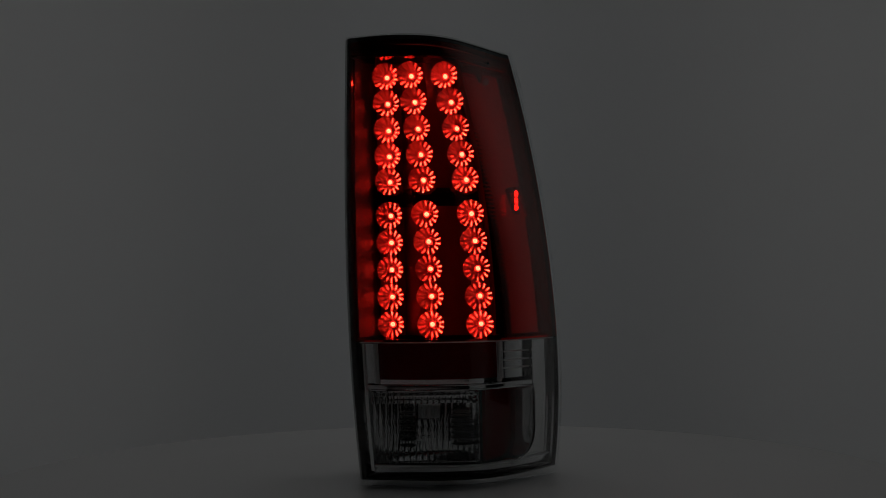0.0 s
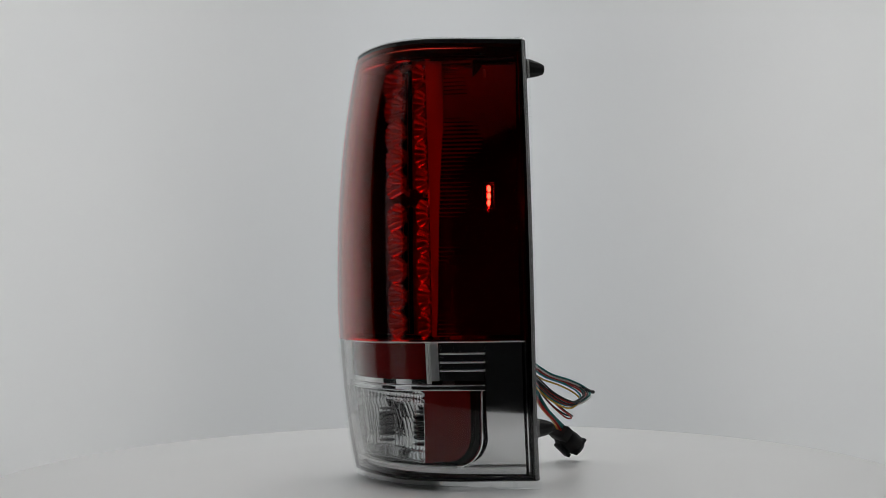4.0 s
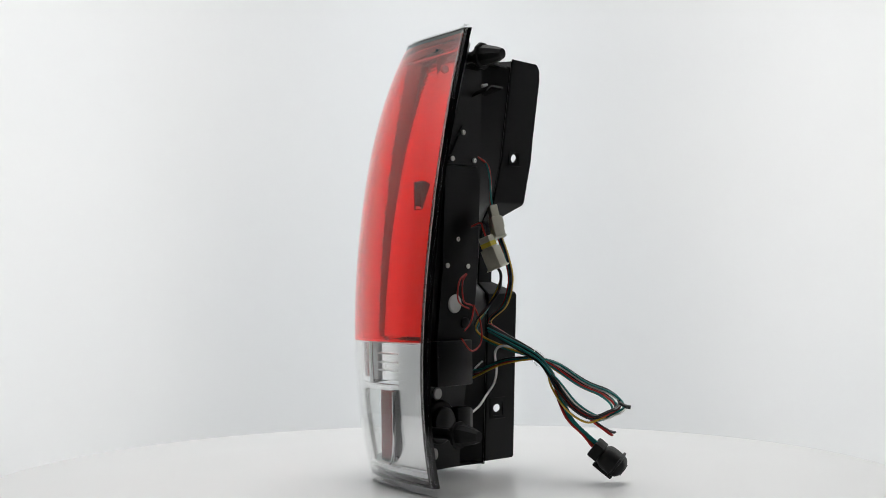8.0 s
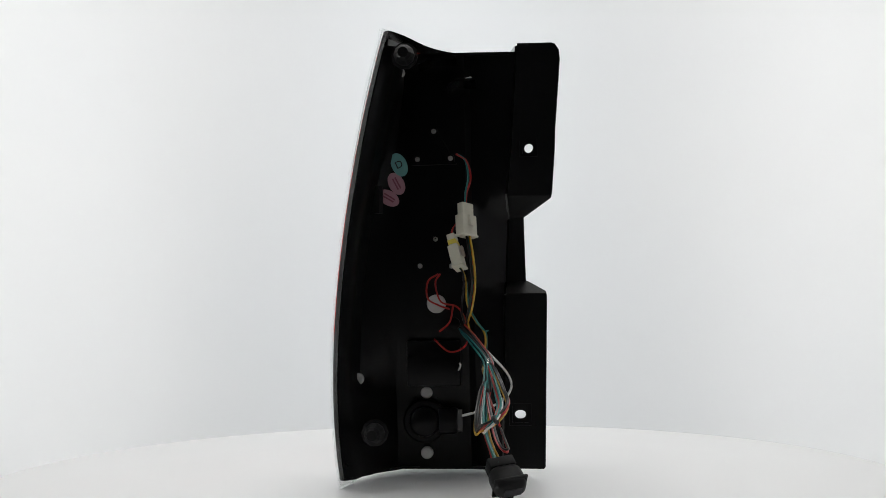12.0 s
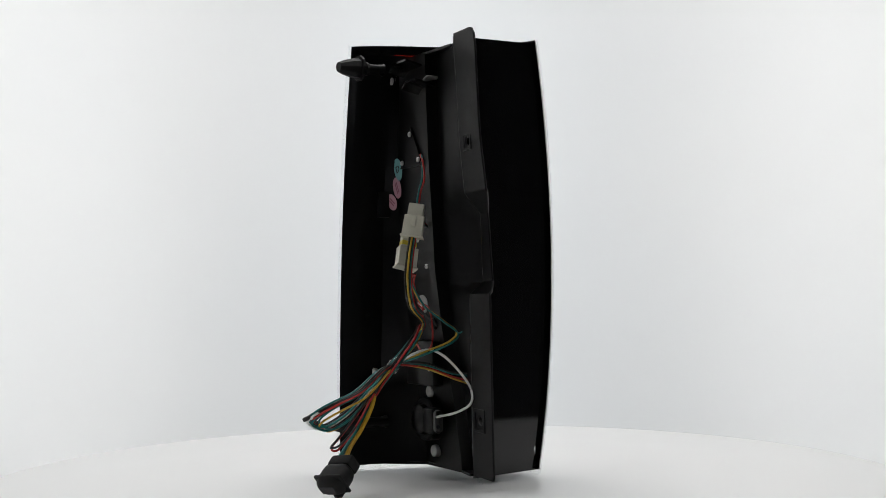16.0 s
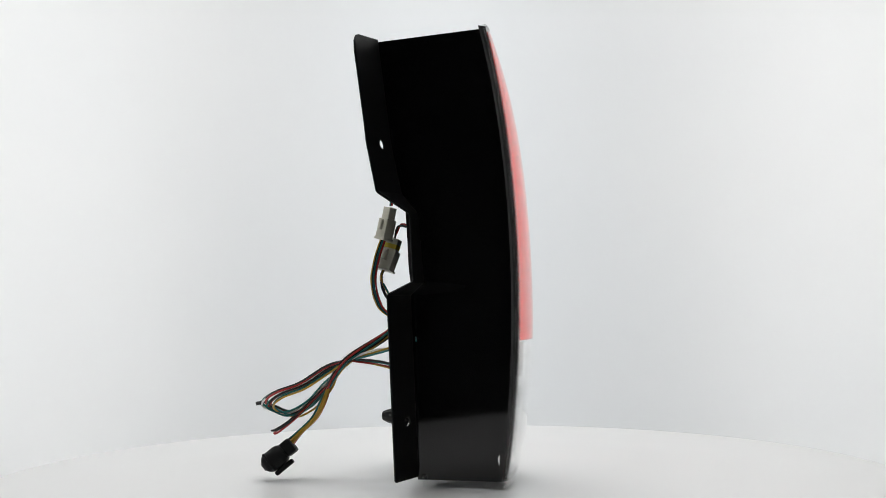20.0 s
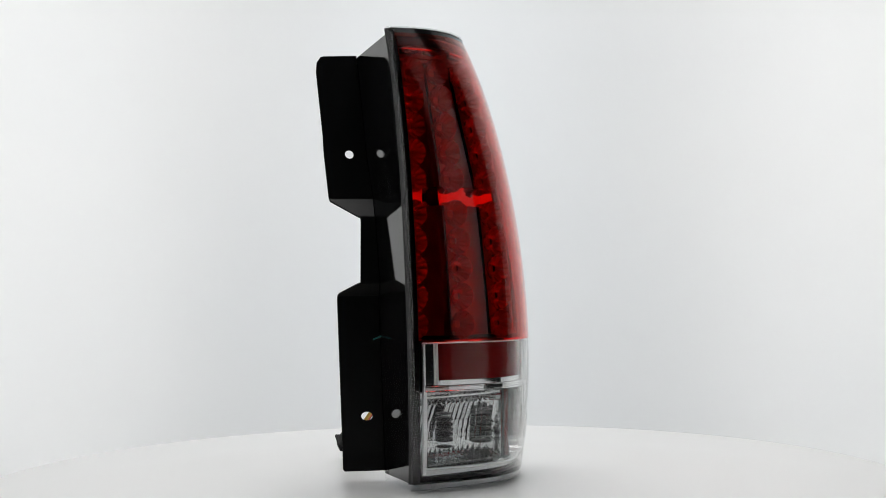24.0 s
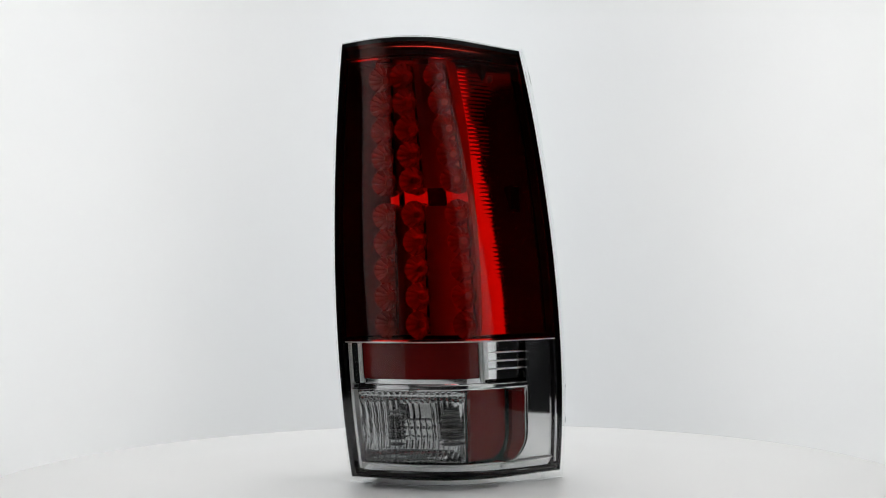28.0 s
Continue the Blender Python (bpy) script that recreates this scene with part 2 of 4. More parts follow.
# ---- the lamp's outline, in its own space: z from its middle, metres ----
ZS = np.array([-0.215, -0.125, -0.065, 0.084, 0.205, 0.259])
TAB = {
    "lx": [-102.2, -112.3, -117.0, -118.4, -113.5, -109.0], "ly": [-27.5, -34.8, -37.6, -32.7, -19.3, -8.0],
    "rx": [128.0, 130.3, 129.9, 119.2, 104.6, 95.4], "ry": [-17.5, -25.5, -26.3, -10.5, 9.2, 22.0],
    "b": [56.1, 63.9, 63.7, 62.7, 48.8, 38.5], "k": [-0.15, -0.20, -0.28, -0.33, -0.60, -0.62],
}
COEF = {key: np.polyfit(ZS, np.array(v) * (0.001 if key != "k" else 1), 4) for key, v in TAB.items()}
ZT = 0.2585


def outline(z, n=121):
    g = {key: float(np.polyval(c, z)) for key, c in COEF.items()}
    s = -np.cos(np.linspace(0, np.pi, n))
    L, Rr = np.array([g["lx"], g["ly"]]), np.array([g["rx"], g["ry"]])
    d, mid = (Rr - L) / 2, (L + Rr) / 2
    nn = np.array([d[1], -d[0]]) / np.linalg.norm(d)
    a = (s * s + 0.41 ** 2) ** 0.75
    a = (a - 0.41 ** 1.5) / ((1 + 0.41 ** 2) ** 0.75 - 0.41 ** 1.5)
    v = g["b"] * (1 - a) * (1 + g["k"] * s)
    return mid + s[:, None] * d + v[:, None] * nn


def skin(u, z, inset=0.0):
    """A point on the lens, u from the inner edge 0 to the outer edge 1 by arc length, sunk by inset."""
    c = outline(z)
    seg = np.linalg.norm(np.diff(c, axis=0), axis=1)
    s = np.concatenate([[0], np.cumsum(seg)])
    t = u * s[-1]
    p = np.array([np.interp(t, s, c[:, 0]), np.interp(t, s, c[:, 1])])
    if inset:
        q = np.array([np.interp(t + 0.004, s, c[:, 0]) - np.interp(t - 0.004, s, c[:, 0]),
                      np.interp(t + 0.004, s, c[:, 1]) - np.interp(t - 0.004, s, c[:, 1])])
        q /= np.linalg.norm(q)
        p = p + inset * np.array([-q[1], q[0]])
    return Vector((p[0], p[1], z))


def top_of(u):
    return ZT + 0.0035 * max(0.0, 4 * u * (1 - u))


def bot_of(u):
    return -0.2155 + 0.0015 * max(0.0, 4 * u * (1 - u))


def patch(u0, u1, z0, z1, i0, i1, nu=48, nz=40, top=None, bot=None):
    """A solid piece of the skin between two depths; with top, it ends that far below the top edge."""
    f, b = [], []
    for i in range(nz + 1):
        rf, rb = [], []
        for j in range(nu + 1):
            u = u0 + (u1 - u0) * j / nu
            end = z1 if top is None else top_of(u) - top
            start = z0 if bot is None else bot_of(u) + bot
            z = start + (end - start) * i / nz
            rf.append(skin(u, z, i0))
            rb.append(skin(u, z, i1))
        f.append(rf)
        b.append(rb)
    return bm_shell(f, b)


def mm(*p):
    return Vector(p) / 1000


RIM = 0.022
ZSPLIT = -0.066


def rim_loop(u0, u1, top, bot, inset, n=60):
    """A closed loop of points round the lens edge, top and bot metres in from its ends."""
    pts = []
    for j in range(n + 1):
        u = u0 + (u1 - u0) * j / n
        pts.append(skin(u, top_of(u) - top, inset))
    for u, way in ((u1, 1), (u0, -1)):
        a, b = top_of(u) - top, bot_of(u) + bot
        if way < 0:
            for j in range(n + 1):
                q = u1 + (u0 - u1) * j / n
                pts.append(skin(q, bot_of(q) + bot, inset))
            a, b = b, a
        for i in range(1, n):
            pts.append(skin(u, a + (b - a) * i / n, inset))
    return pts


def bm_grid_closed(loops):
    bm = bmesh.new()
    rows = [[bm.verts.new(p) for p in row] for row in loops]
    n = len(rows[0])
    for k in range(len(rows)):
        a, b = rows[k], rows[(k + 1) % len(rows)]
        for i in range(n):
            j = (i + 1) % n
            bm.faces.new((a[i], a[j], b[j], b[i]))
    bmesh.ops.recalc_face_normals(bm, faces=bm.faces)
    return bm


def back(pts, dx, dy, dz=0.0):
    return [p + Vector((dx, dy, dz)) for p in pts]


# the back of the housing stands slightly turned to the lens
BACK_TURN = Matrix.Rotation(radians(1.8), 4, "Z")


def fold(z):
    """The line along the back where the side wall turns into the fixing flange; it steps in at the neck."""
    zs = [-0.209, -0.0185, -0.005, 0.060, 0.067, 0.088, 0.1386, 0.249]
    xs = [-45.2, -45.1, -57.2, -56.9, -56.5, -42.5, -40.3, -38.4]
    ys = [48.3, 54.8, 44.4, 49.4, 50.5, 62.5, 72.8, 86.0]
    return Vector((np.interp(z, zs, xs) / 1000, np.interp(z, zs, ys) / 1000, z))


def plate_at(z, a):
    """A point of the slanted back plate: a metres along it from the lamp's outer side."""
    c = np.interp(z, [-0.20, -0.126, -0.06, 0.013, 0.042, 0.128, 0.22], [-0.004, 0.006, 0.018, 0.027, 0.028, 0.033, 0.036])
    return BACK_TURN @ (Vector((0.727 * c, 0.686 * c, z)) + Vector((-0.686, 0.727, 0)) * a)


def build_housing(lamp):
    # rim: a black frame under the lens edge that runs back 12 mm
    o = rim_loop(0.003, 0.989, 0.0004, 0.0048, 0.0012)
    i = rim_loop(RIM, 1 - RIM, 0.010, 0.0065, 0.0012)
    i2 = rim_loop(RIM, 1 - RIM, 0.010, 0.0065, 0.008)
    ob_ = back(o, 0, 0.008)
    rim = part("rim", bm_grid_closed([o, i, i2, ob_]), M_BLACK, lamp, "gloss black frame round the lens")
    # side wall from the rim to the fold
    f, b = [], []
    n = 96
    for k in range(n + 1):
        z = -0.2115 + (0.2490 + 0.2115) * k / n
        e = skin(0.006, z, 0.0012) + Vector((0.001, 0.002, 0.0070 * (k / n) ** 2))
        w = fold(z)
        rf, rb = [], []
        for j in range(13):
            p = e.lerp(w, j / 12)
            rf.append(p)
            rb.append(p + Vector((0.0020, -0.0015, 0)))
        f.append(rf)
        b.append(rb)
    part("side_wall", bm_shell(f, b), M_WALL, lamp, "flat gloss black side wall")
    # flange: two ears and a narrow neck, with a fixing hole in each ear
    hw = [(0.2515, 0.0), (0.2515, 0.034), (0.2492, 0.0405), (0.243, 0.0452), (0.232, 0.0470), (0.16, 0.0462), (0.090, 0.0486), (0.086, 0.0478), (0.066, 0.0156),
          (-0.004, 0.0206), (-0.0165, 0.0440), (-0.0205, 0.0452), (-0.12, 0.0452), (-0.2065, 0.0452), (-0.2085, 0.0435), (-0.2086, 0.0)]
    edge = []
    for k in range(len(hw) - 1):
        for s in range(6):
            edge.append((hw[k][0] + (hw[k + 1][0] - hw[k][0]) * s / 6, hw[k][1] + (hw[k + 1][1] - hw[k][1]) * s / 6))
    edge.append(hw[-1])

    def on_flange(z, a):
        d = Vector((-0.63, 0.776, 0))
        return fold(z) + d * a

    bm = bmesh.new()
    holes = ((0.1387, 0.0186, 0.0048, 0.0048), (-0.1495, 0.0173, 0.0062, 0.0047))
    # the sheet as vertical strips, left out where the holes are
    cells = 56

    def width(z):
        xs = [(e[0], e[1]) for e in edge][::-1]
        return float(np.interp(z, [q[0] for q in xs], [q[1] for q in xs]))

    zl = [0.2515 - (0.2515 + 0.2085) * i / 380 for i in range(381)]
    vs, gone = {}, set()

    def vert(i, j):
        if (i, j) not in vs:
            w = max(width(zl[i]), 0.0006)
            vs[i, j] = bm.verts.new(on_flange(zl[i], w * j / cells))
        return vs[i, j]

    for i in range(380):
        for j in range(cells):
            zc, wc = (zl[i] + zl[i + 1]) / 2, width((zl[i] + zl[i + 1]) / 2)
            ac = wc * (j + 0.5) / cells
            if any(((zc - hz) / rz) ** 2 + ((ac - ha) / ra) ** 2 < 1 for hz, ha, ra, rz in holes):
                gone.update(((i, j), (i, j + 1), (i + 1, j), (i + 1, j + 1)))
                continue
            bm.faces.new((vert(i, j), vert(i, j + 1), vert(i + 1, j + 1), vert(i + 1, j)))
    for i, j in gone:
        if (i, j) in vs:
            # round the hole's edge off
            a = max(width(zl[i]), 0.0006) * j / cells
            hz, ha, ra, rz = min(holes, key=lambda h: abs(h[0] - zl[i]))
            r = math.hypot((zl[i] - hz) / rz, (a - ha) / ra)
            vs[i, j].co = on_flange(hz + (zl[i] - hz) / r, ha + (a - ha) / r)
    bmesh.ops.recalc_face_normals(bm, faces=bm.faces)
    fl = part("flange", bm, M_FLANGE, lamp, "satin black fixing flange with two holes")
    sol = fl.modifiers.new("thickness", "SOLIDIFY")
    sol.thickness, sol.offset = 0.0022, 0
    # round bosses round the holes
    for hz, ha, ra, rz in holes:
        d = (on_flange(hz, 0.03) - on_flange(hz, 0.01)).normalized()
        nrm = Vector((0, 0, 1)).cross(d).normalized()
        if nrm.y < 0:
            nrm = -nrm
        m = Matrix.Translation(on_flange(hz, ha)) @ nrm.to_track_quat("Z", "Y").to_matrix().to_4x4()
        part("boss", bm_lathe([(ra * 2.0, 0.0010), (ra * 2.0, 0.0020), (ra * 2.7, 0.0020), (ra * 2.8, 0.0010)], 4, m @ pose(0, 0, 0, 0, 0, 45)), M_SATIN, fl, "square black clip nut", smooth=False)
    # slanted back plate with a step, closing top and bottom
    f, b = [], []
    for k in range(41):
        z = -0.209 + (0.243 + 0.209) * k / 40
        row = []
        inner = skin(0.9865, z, 0.0020) + Vector((0, 0.0080, 0))
        side_a, side_b = skin(0.955, z, 0.0168), skin(0.84, z, 0.0168)
        side_b.y += np.interp(z, [-0.119, -0.1125], [0.011, 0.0])
        p0 = plate_at(z, -0.052 + 0.016 * np.interp(z, [0.10, 0.21], [0, 1]))
        p1 = plate_at(z, -0.028)
        p2 = plate_at(z, 0.030)
        p3 = p2 + Vector((-0.012, -0.004, 0))
        p4 = fold(z) + Vector((0.0002, -0.0012, 0))
        step = Vector((-0.003, -0.003, 0))
        for p, q, n_ in ((inner, side_a, 2), (side_a, side_b, 4), (side_b, p0 + step, 3), (p0 + step, p1 + step, 4), (p1 + step, p1, 2), (p1, p2, 6), (p2, p3, 3), (p3, p4, 5)):
            for s in range(n_):
                row.append(p.lerp(q, s / n_))
        row.append(p4)
        f.append(row)
        b.append([p + Vector((-0.0015, -0.002, 0)) for p in row])
    part("back_plate", bm_shell(f, b), M_SATIN, lamp, "satin black moulded back plate")
    us = [0.014 + 0.972 * i / 40 for i in range(41)]
    part("top_web", bm_shell([[skin(u, 0.2385, 0.0095) for u in us], [skin(u, 0.2505, 0.0065) for u in us]],
                             [[skin(u, 0.2385, 0.0115) for u in us], [skin(u, 0.2505, 0.0085) for u in us]]), M_SATIN, lamp)
    for name, z0, t in (("top_wall", 0.2405, 0.0025), ("bottom_wall", -0.2105, 0.0025)):
        poly = [skin(u, z0, 0.004) for u in [0.02 + 0.96 * i / 30 for i in range(31)]]
        a = skin(0.9865, z0, 0.0020) + Vector((0, 0.0080, 0))
        poly += [a, skin(0.955, z0, 0.0168), skin(0.84, z0, 0.0168), plate_at(z0, -0.045), plate_at(z0, 0.030), fold(z0) + Vector((0.006, -0.006, 0))]
        part(name, bm_prism(poly, (0, 0, t)), M_SATIN, lamp, smooth=False)
    return rim


def build_lens(lamp):
    # red upper lens and clear lower lens
    part("red_lens", patch(0.018, 0.982, ZSPLIT, None, 0.0, 0.0030, 64, 60, top=0.006), M_RED, lamp, "glossy red transparent upper lens")
    part("clear_lens", patch(0.018, 0.982, 0, ZSPLIT - 0.0004, 0.0, 0.0030, 64, 24, bot=0.004), M_CLEAR, lamp, "glossy clear lower lens")
    part("edge_bead", patch(0.9655, 0.9700, 0, None, 0.0036, 0.0060, 3, 60, top=0.014, bot=0.014), M_CHROME, lamp, "thin bright bead along the outer edge")
    for ua, ub in ((0.0035, 0.0175), (0.9825, 0.9965)):
        part("frame_cover", patch(ua, ub, 0, None, 0.0, 0.0010, 4, 60, top=0.003, bot=0.003), M_CLEAR, lamp, "clear glossy cover over the black frame")
    o = rim_loop(-0.003, 1.003, -0.0002, -0.0005, -0.0006)
    i = rim_loop(0.0035, 0.9965, 0.0006, 0.0050, -0.0002)
    o = [p + (p - q).normalized() * (0.0028 if p.x > 0.088 else 0.0008) for p, q in zip(o, i)]
    part("lens_edge", bm_grid_closed([o, i, back(i, 0, 0.002), back(o, 0, 0.005)]), M_CLEAR, lamp, "clear lens lip over the black frame")


# light-emitting diode columns: bottom and top of each, in mm
COLUMNS = (((-56.0, 5.0), (-59.8, 4.5)), ((-23.6, -33.0), (-37.0, -12.0)), ((24.6, -53.0), (-1.2, -22.0)))
ROWS = (220.5, 191.5, 162.0, 133.5, 105.5, 68.5, 39.0, 9.5, -20.0, -50.0)


def column_point(k, z):
    """Place of a diode on column k at height z in mm, slightly bowed as the lens is."""
    (x0, y0), (x1, y1) = COLUMNS[k]
    t = (z + 50.0) / 270.5
    e = max(t, 0.0) ** 1.7
    return Vector((x0 + (x1 - x0) * e, y0 + (y1 - y0) * e, z)) / 1000


def panel_row(z):
    """The reflector panel's cross-section at height z."""
    A, B, C = (column_point(k, z * 1000) for k in range(3))
    n = Vector((-0.5, -0.866, 0))
    a = Vector((0.866, -0.5, 0))
    L = skin(0.026, z, 0.0085)
    pts = [L, L + Vector((0.013, 0.016, 0)), A - a * 0.014 - n * 0.004, A + a * 0.014 - n * 0.004,
           B - a * 0.014 - n * 0.004, B + a * 0.014 - n * 0.004, C - a * 0.014 - n * 0.004, C + a * 0.014 - n * 0.004,
           C + a * 0.0144 + n * 0.0098, C + a * 0.0158 + n * 0.0098, C + a * 0.0175 - n * 0.008]
    return pts


def bm_cup():
    """A small reflector dish of fourteen rounded radial petals, open along -y, with a hole for the diode."""
    rows = []
    n = 84
    for r, d, w in ((0.0040, 0.0, 0.1), (0.0060, -0.0004, 0.2), (0.0082, -0.0012, 0.5), (0.0104, -0.0034, 1.0), (0.0128, -0.0066, 1.0), (0.0146, -0.0096, 1.0)):
        row = []
        for i in range(n):
            a = 2 * math.pi * i / n
            row.append((r * math.cos(a), d - 0.0019 * w * r / 0.0134 * abs(math.sin(7 * a)), r * math.sin(a)))
        rows.append(row)
    return bm_grid(rows, True)


def u_at(x, z, inset=0.0):
    """Where along the lens a given x lies, on its front."""
    us = [0.02 + 0.96 * i / 160 for i in range(161)]
    xs = [skin(u, z, inset).x for u in us]
    return float(np.interp(x, xs, us))


def build_reflector(lamp):
    f, b = [], []
    zs = [-0.062 + (0.236 + 0.062) * i / 30 for i in range(31)]
    for z in zs:
        row = panel_row(z)
        f.append(row)
        b.append([p + Vector((0.0, 0.0015, 0)) for p in row])
    part("inner_wall", bm_shell([r[:3] for r in f], [r[:3] for r in b]), M_HAZE, lamp, "smooth dark wall beside the diodes")
    f, b = [r[2:] for r in f], [r[2:] for r in b]
    panel = part("reflector_panel", bm_shell(f, b), M_DULLCHROME, lamp, "chromed stepped reflector behind the red lens")
    for z, t in ((0.2365, 0.002), (-0.0665, 0.002)):
        row = panel_row(max(min(z, 0.236), -0.062))
        poly = [Vector((p.x, p.y, z)) for p in row] + [skin(0.95 - 0.9 * i / 24, z, 0.006) for i in range(25)]
        part("reflector_cap", bm_prism(poly, (0, 0, t)), M_CHROME, lamp, smooth=False)
    # horizontally fluted chrome beside the panel
    depth = (0.0202, 0.0180, 0.0160, 0.0145, 0.0136, 0.01305, 0.0127, 0.0125, 0.0125)
    edge_z = [-0.061 + 0.296 * i / 12 for i in range(13)]
    edge_u = [u_at(panel_row(z)[9].x, z, 0.018) for z in edge_z]
    f, b = [], []
    for i in range(651):
        z = -0.061 + 0.296 * i / 650
        u0 = np.interp(z, edge_z, edge_u)
        wave = math.cos(2 * math.pi * z / 0.0046)
        rf, rb = [], []
        for j in range(9):
            p = skin(u0 + (0.955 - u0) * j / 8, z, depth[j])
            p.y += 0.00016 * (0.35 + 0.65 * (math.sin(z * 95) > -0.2)) * wave * (1.0 if j < 4 else 0.0)
            rf.append(p)
            rb.append(p + Vector((0, 0.0012, 0)))
        f.append(rf)
        b.append(rb)
    part("fluted_reflector", bm_shell(f, b), M_CHROME, lamp, "finely fluted chrome reflector")
    cup_mesh = None
    n = Vector((-0.5, -0.866, 0))
    turn = Vector((-0.48, -0.877, -0.02)).to_track_quat("-Y", "Z").to_matrix().to_4x4()
    for k in range(3):
        for z in ROWS:
            at = Matrix.Translation(column_point(k, z) + n * 0.001) @ turn
            if cup_mesh is None:
                ob = part("reflector_cup", bm_cup(), M_CUP, lamp, "petalled chrome reflector dish", at=at)
                cup_mesh = ob.data
            else:
                ob = new("reflector_cup", cup_mesh)
                ob.parent, ob.matrix_basis = lamp, at
    # flat divider tile between the two groups of diodes
    row_lo, row_hi = panel_row(0.077), panel_row(0.097)
    off = n * 0.007
    f = [[p + off for p in row_lo[2:8]], [p + off for p in row_hi[2:8]]]
    b = [[p - n * 0.001 for p in row_lo[2:8]], [p - n * 0.001 for p in row_hi[2:8]]]
    part("divider", bm_shell(f, b), M_CHROME, lamp, "flat chrome strip between the diode groups", smooth=False)
    return panel


BARS = []


def build_diodes(lamp):
    """Six black strips of red diodes; each strip turns about its long axis to hide its light."""
    n = Vector((-0.5, -0.866, 0))
    for k in range(3):
        for rows in (ROWS[:5], ROWS[5:]):
            lo, hi = column_point(k, rows[-1]), column_point(k, rows[0])
            mid = (lo + hi) / 2
            ax = (hi - lo).normalized()
            fwd = (n - ax * n.dot(ax)).normalized()
            x = (-fwd).cross(ax)
            m = Matrix((x, -fwd, ax)).transposed().to_4x4()
            m.translation = mid - fwd * 0.0068
            length = (hi - lo).length + 0.018
            bar = part("diode_strip", bm_box(0.0118, 0.0016, length, pose(0, 0.0, 0), 0.0004, 1), M_SATIN, lamp, "black strip of red diodes", at=m)
            BARS.append((bar, m, 1.0))
            for z in rows:
                p = m.inverted() @ column_point(k, z)
                q = pose(p.x, -0.0008, p.z) @ Matrix.Rotation(radians(90), 4, "X")
                part("diode_post", bm_lathe([(0.0020, 0.0), (0.0020, 0.0058)], 12, q), M_SATIN, bar)
                part("diode", bm_lathe([(0.0024, 0.0056), (0.0024, 0.0072), (0.0021, 0.0084), (0.0012, 0.0092), (0, 0.0094)], 14, q), M_LED, bar, "red diode")


def build_lamp():
    lamp = thing("tail_light", pose(0, 0, 0.2195), "red and clear car tail light in black housing, upright on turntable", "tail light")
    build_housing(lamp)
    build_lens(lamp)
    build_reflector(lamp)
    build_diodes(lamp)
    return lamp


build_studio()
build_front_softboxes()
TABLE = build_turntable()
LAMP = build_lamp()


# ---- inside the lamp: lower chamber, ribs, side marker ----
def strip_between(a, b, z0, z1, thick, nu=12, nz=2, bulge=0.0, flutes=0, depth=0.0):
    """An upright curved plate between two plan points; bulge pushes its middle out to the front."""
    a, b = Vector((*a, 0)), Vector((*b, 0))
    n = Vector((b.y - a.y, a.x - b.x, 0)).normalized()
    f, g = [], []
    for i in range(nz + 1):
        z = z0 + (z1 - z0) * i / nz
        rf, rg = [], []
        for j in range(nu + 1):
            t = j / nu
            p = a.lerp(b, t) + n * (bulge * 4 * t * (1 - t))
            p.z = z
            rf.append(p)
            rg.append(p - n * thick)
        f.append(rf)
        g.append(rg)
    return bm_shell(f, g)


def slant(u0, u1, z0, z1, i_low, i_high, thick=0.002, nu=40):
    """A strip along the lens whose face leans, deeper below than above or the other way."""
    f, b = [], []
    for k in range(4):
        t = k / 3
        row = [(u0 + (u1 - u0) * j / nu) for j in range(nu + 1)]
        i = i_low + (i_high - i_low) * t
        f.append([skin(u, z0 + (z1 - z0) * t, i) for u in row])
        b.append([skin(u, z0 + (z1 - z0) * t, i + thick) for u in row])
    return bm_shell(f, b)


def bead(u0, u1, z, inset, r, n=24):
    """A round moulding that runs along inside the lens."""
    return bm_tube([skin(u0 + (u1 - u0) * i / n, z, inset) for i in range(n + 1)], r, 8, 2)


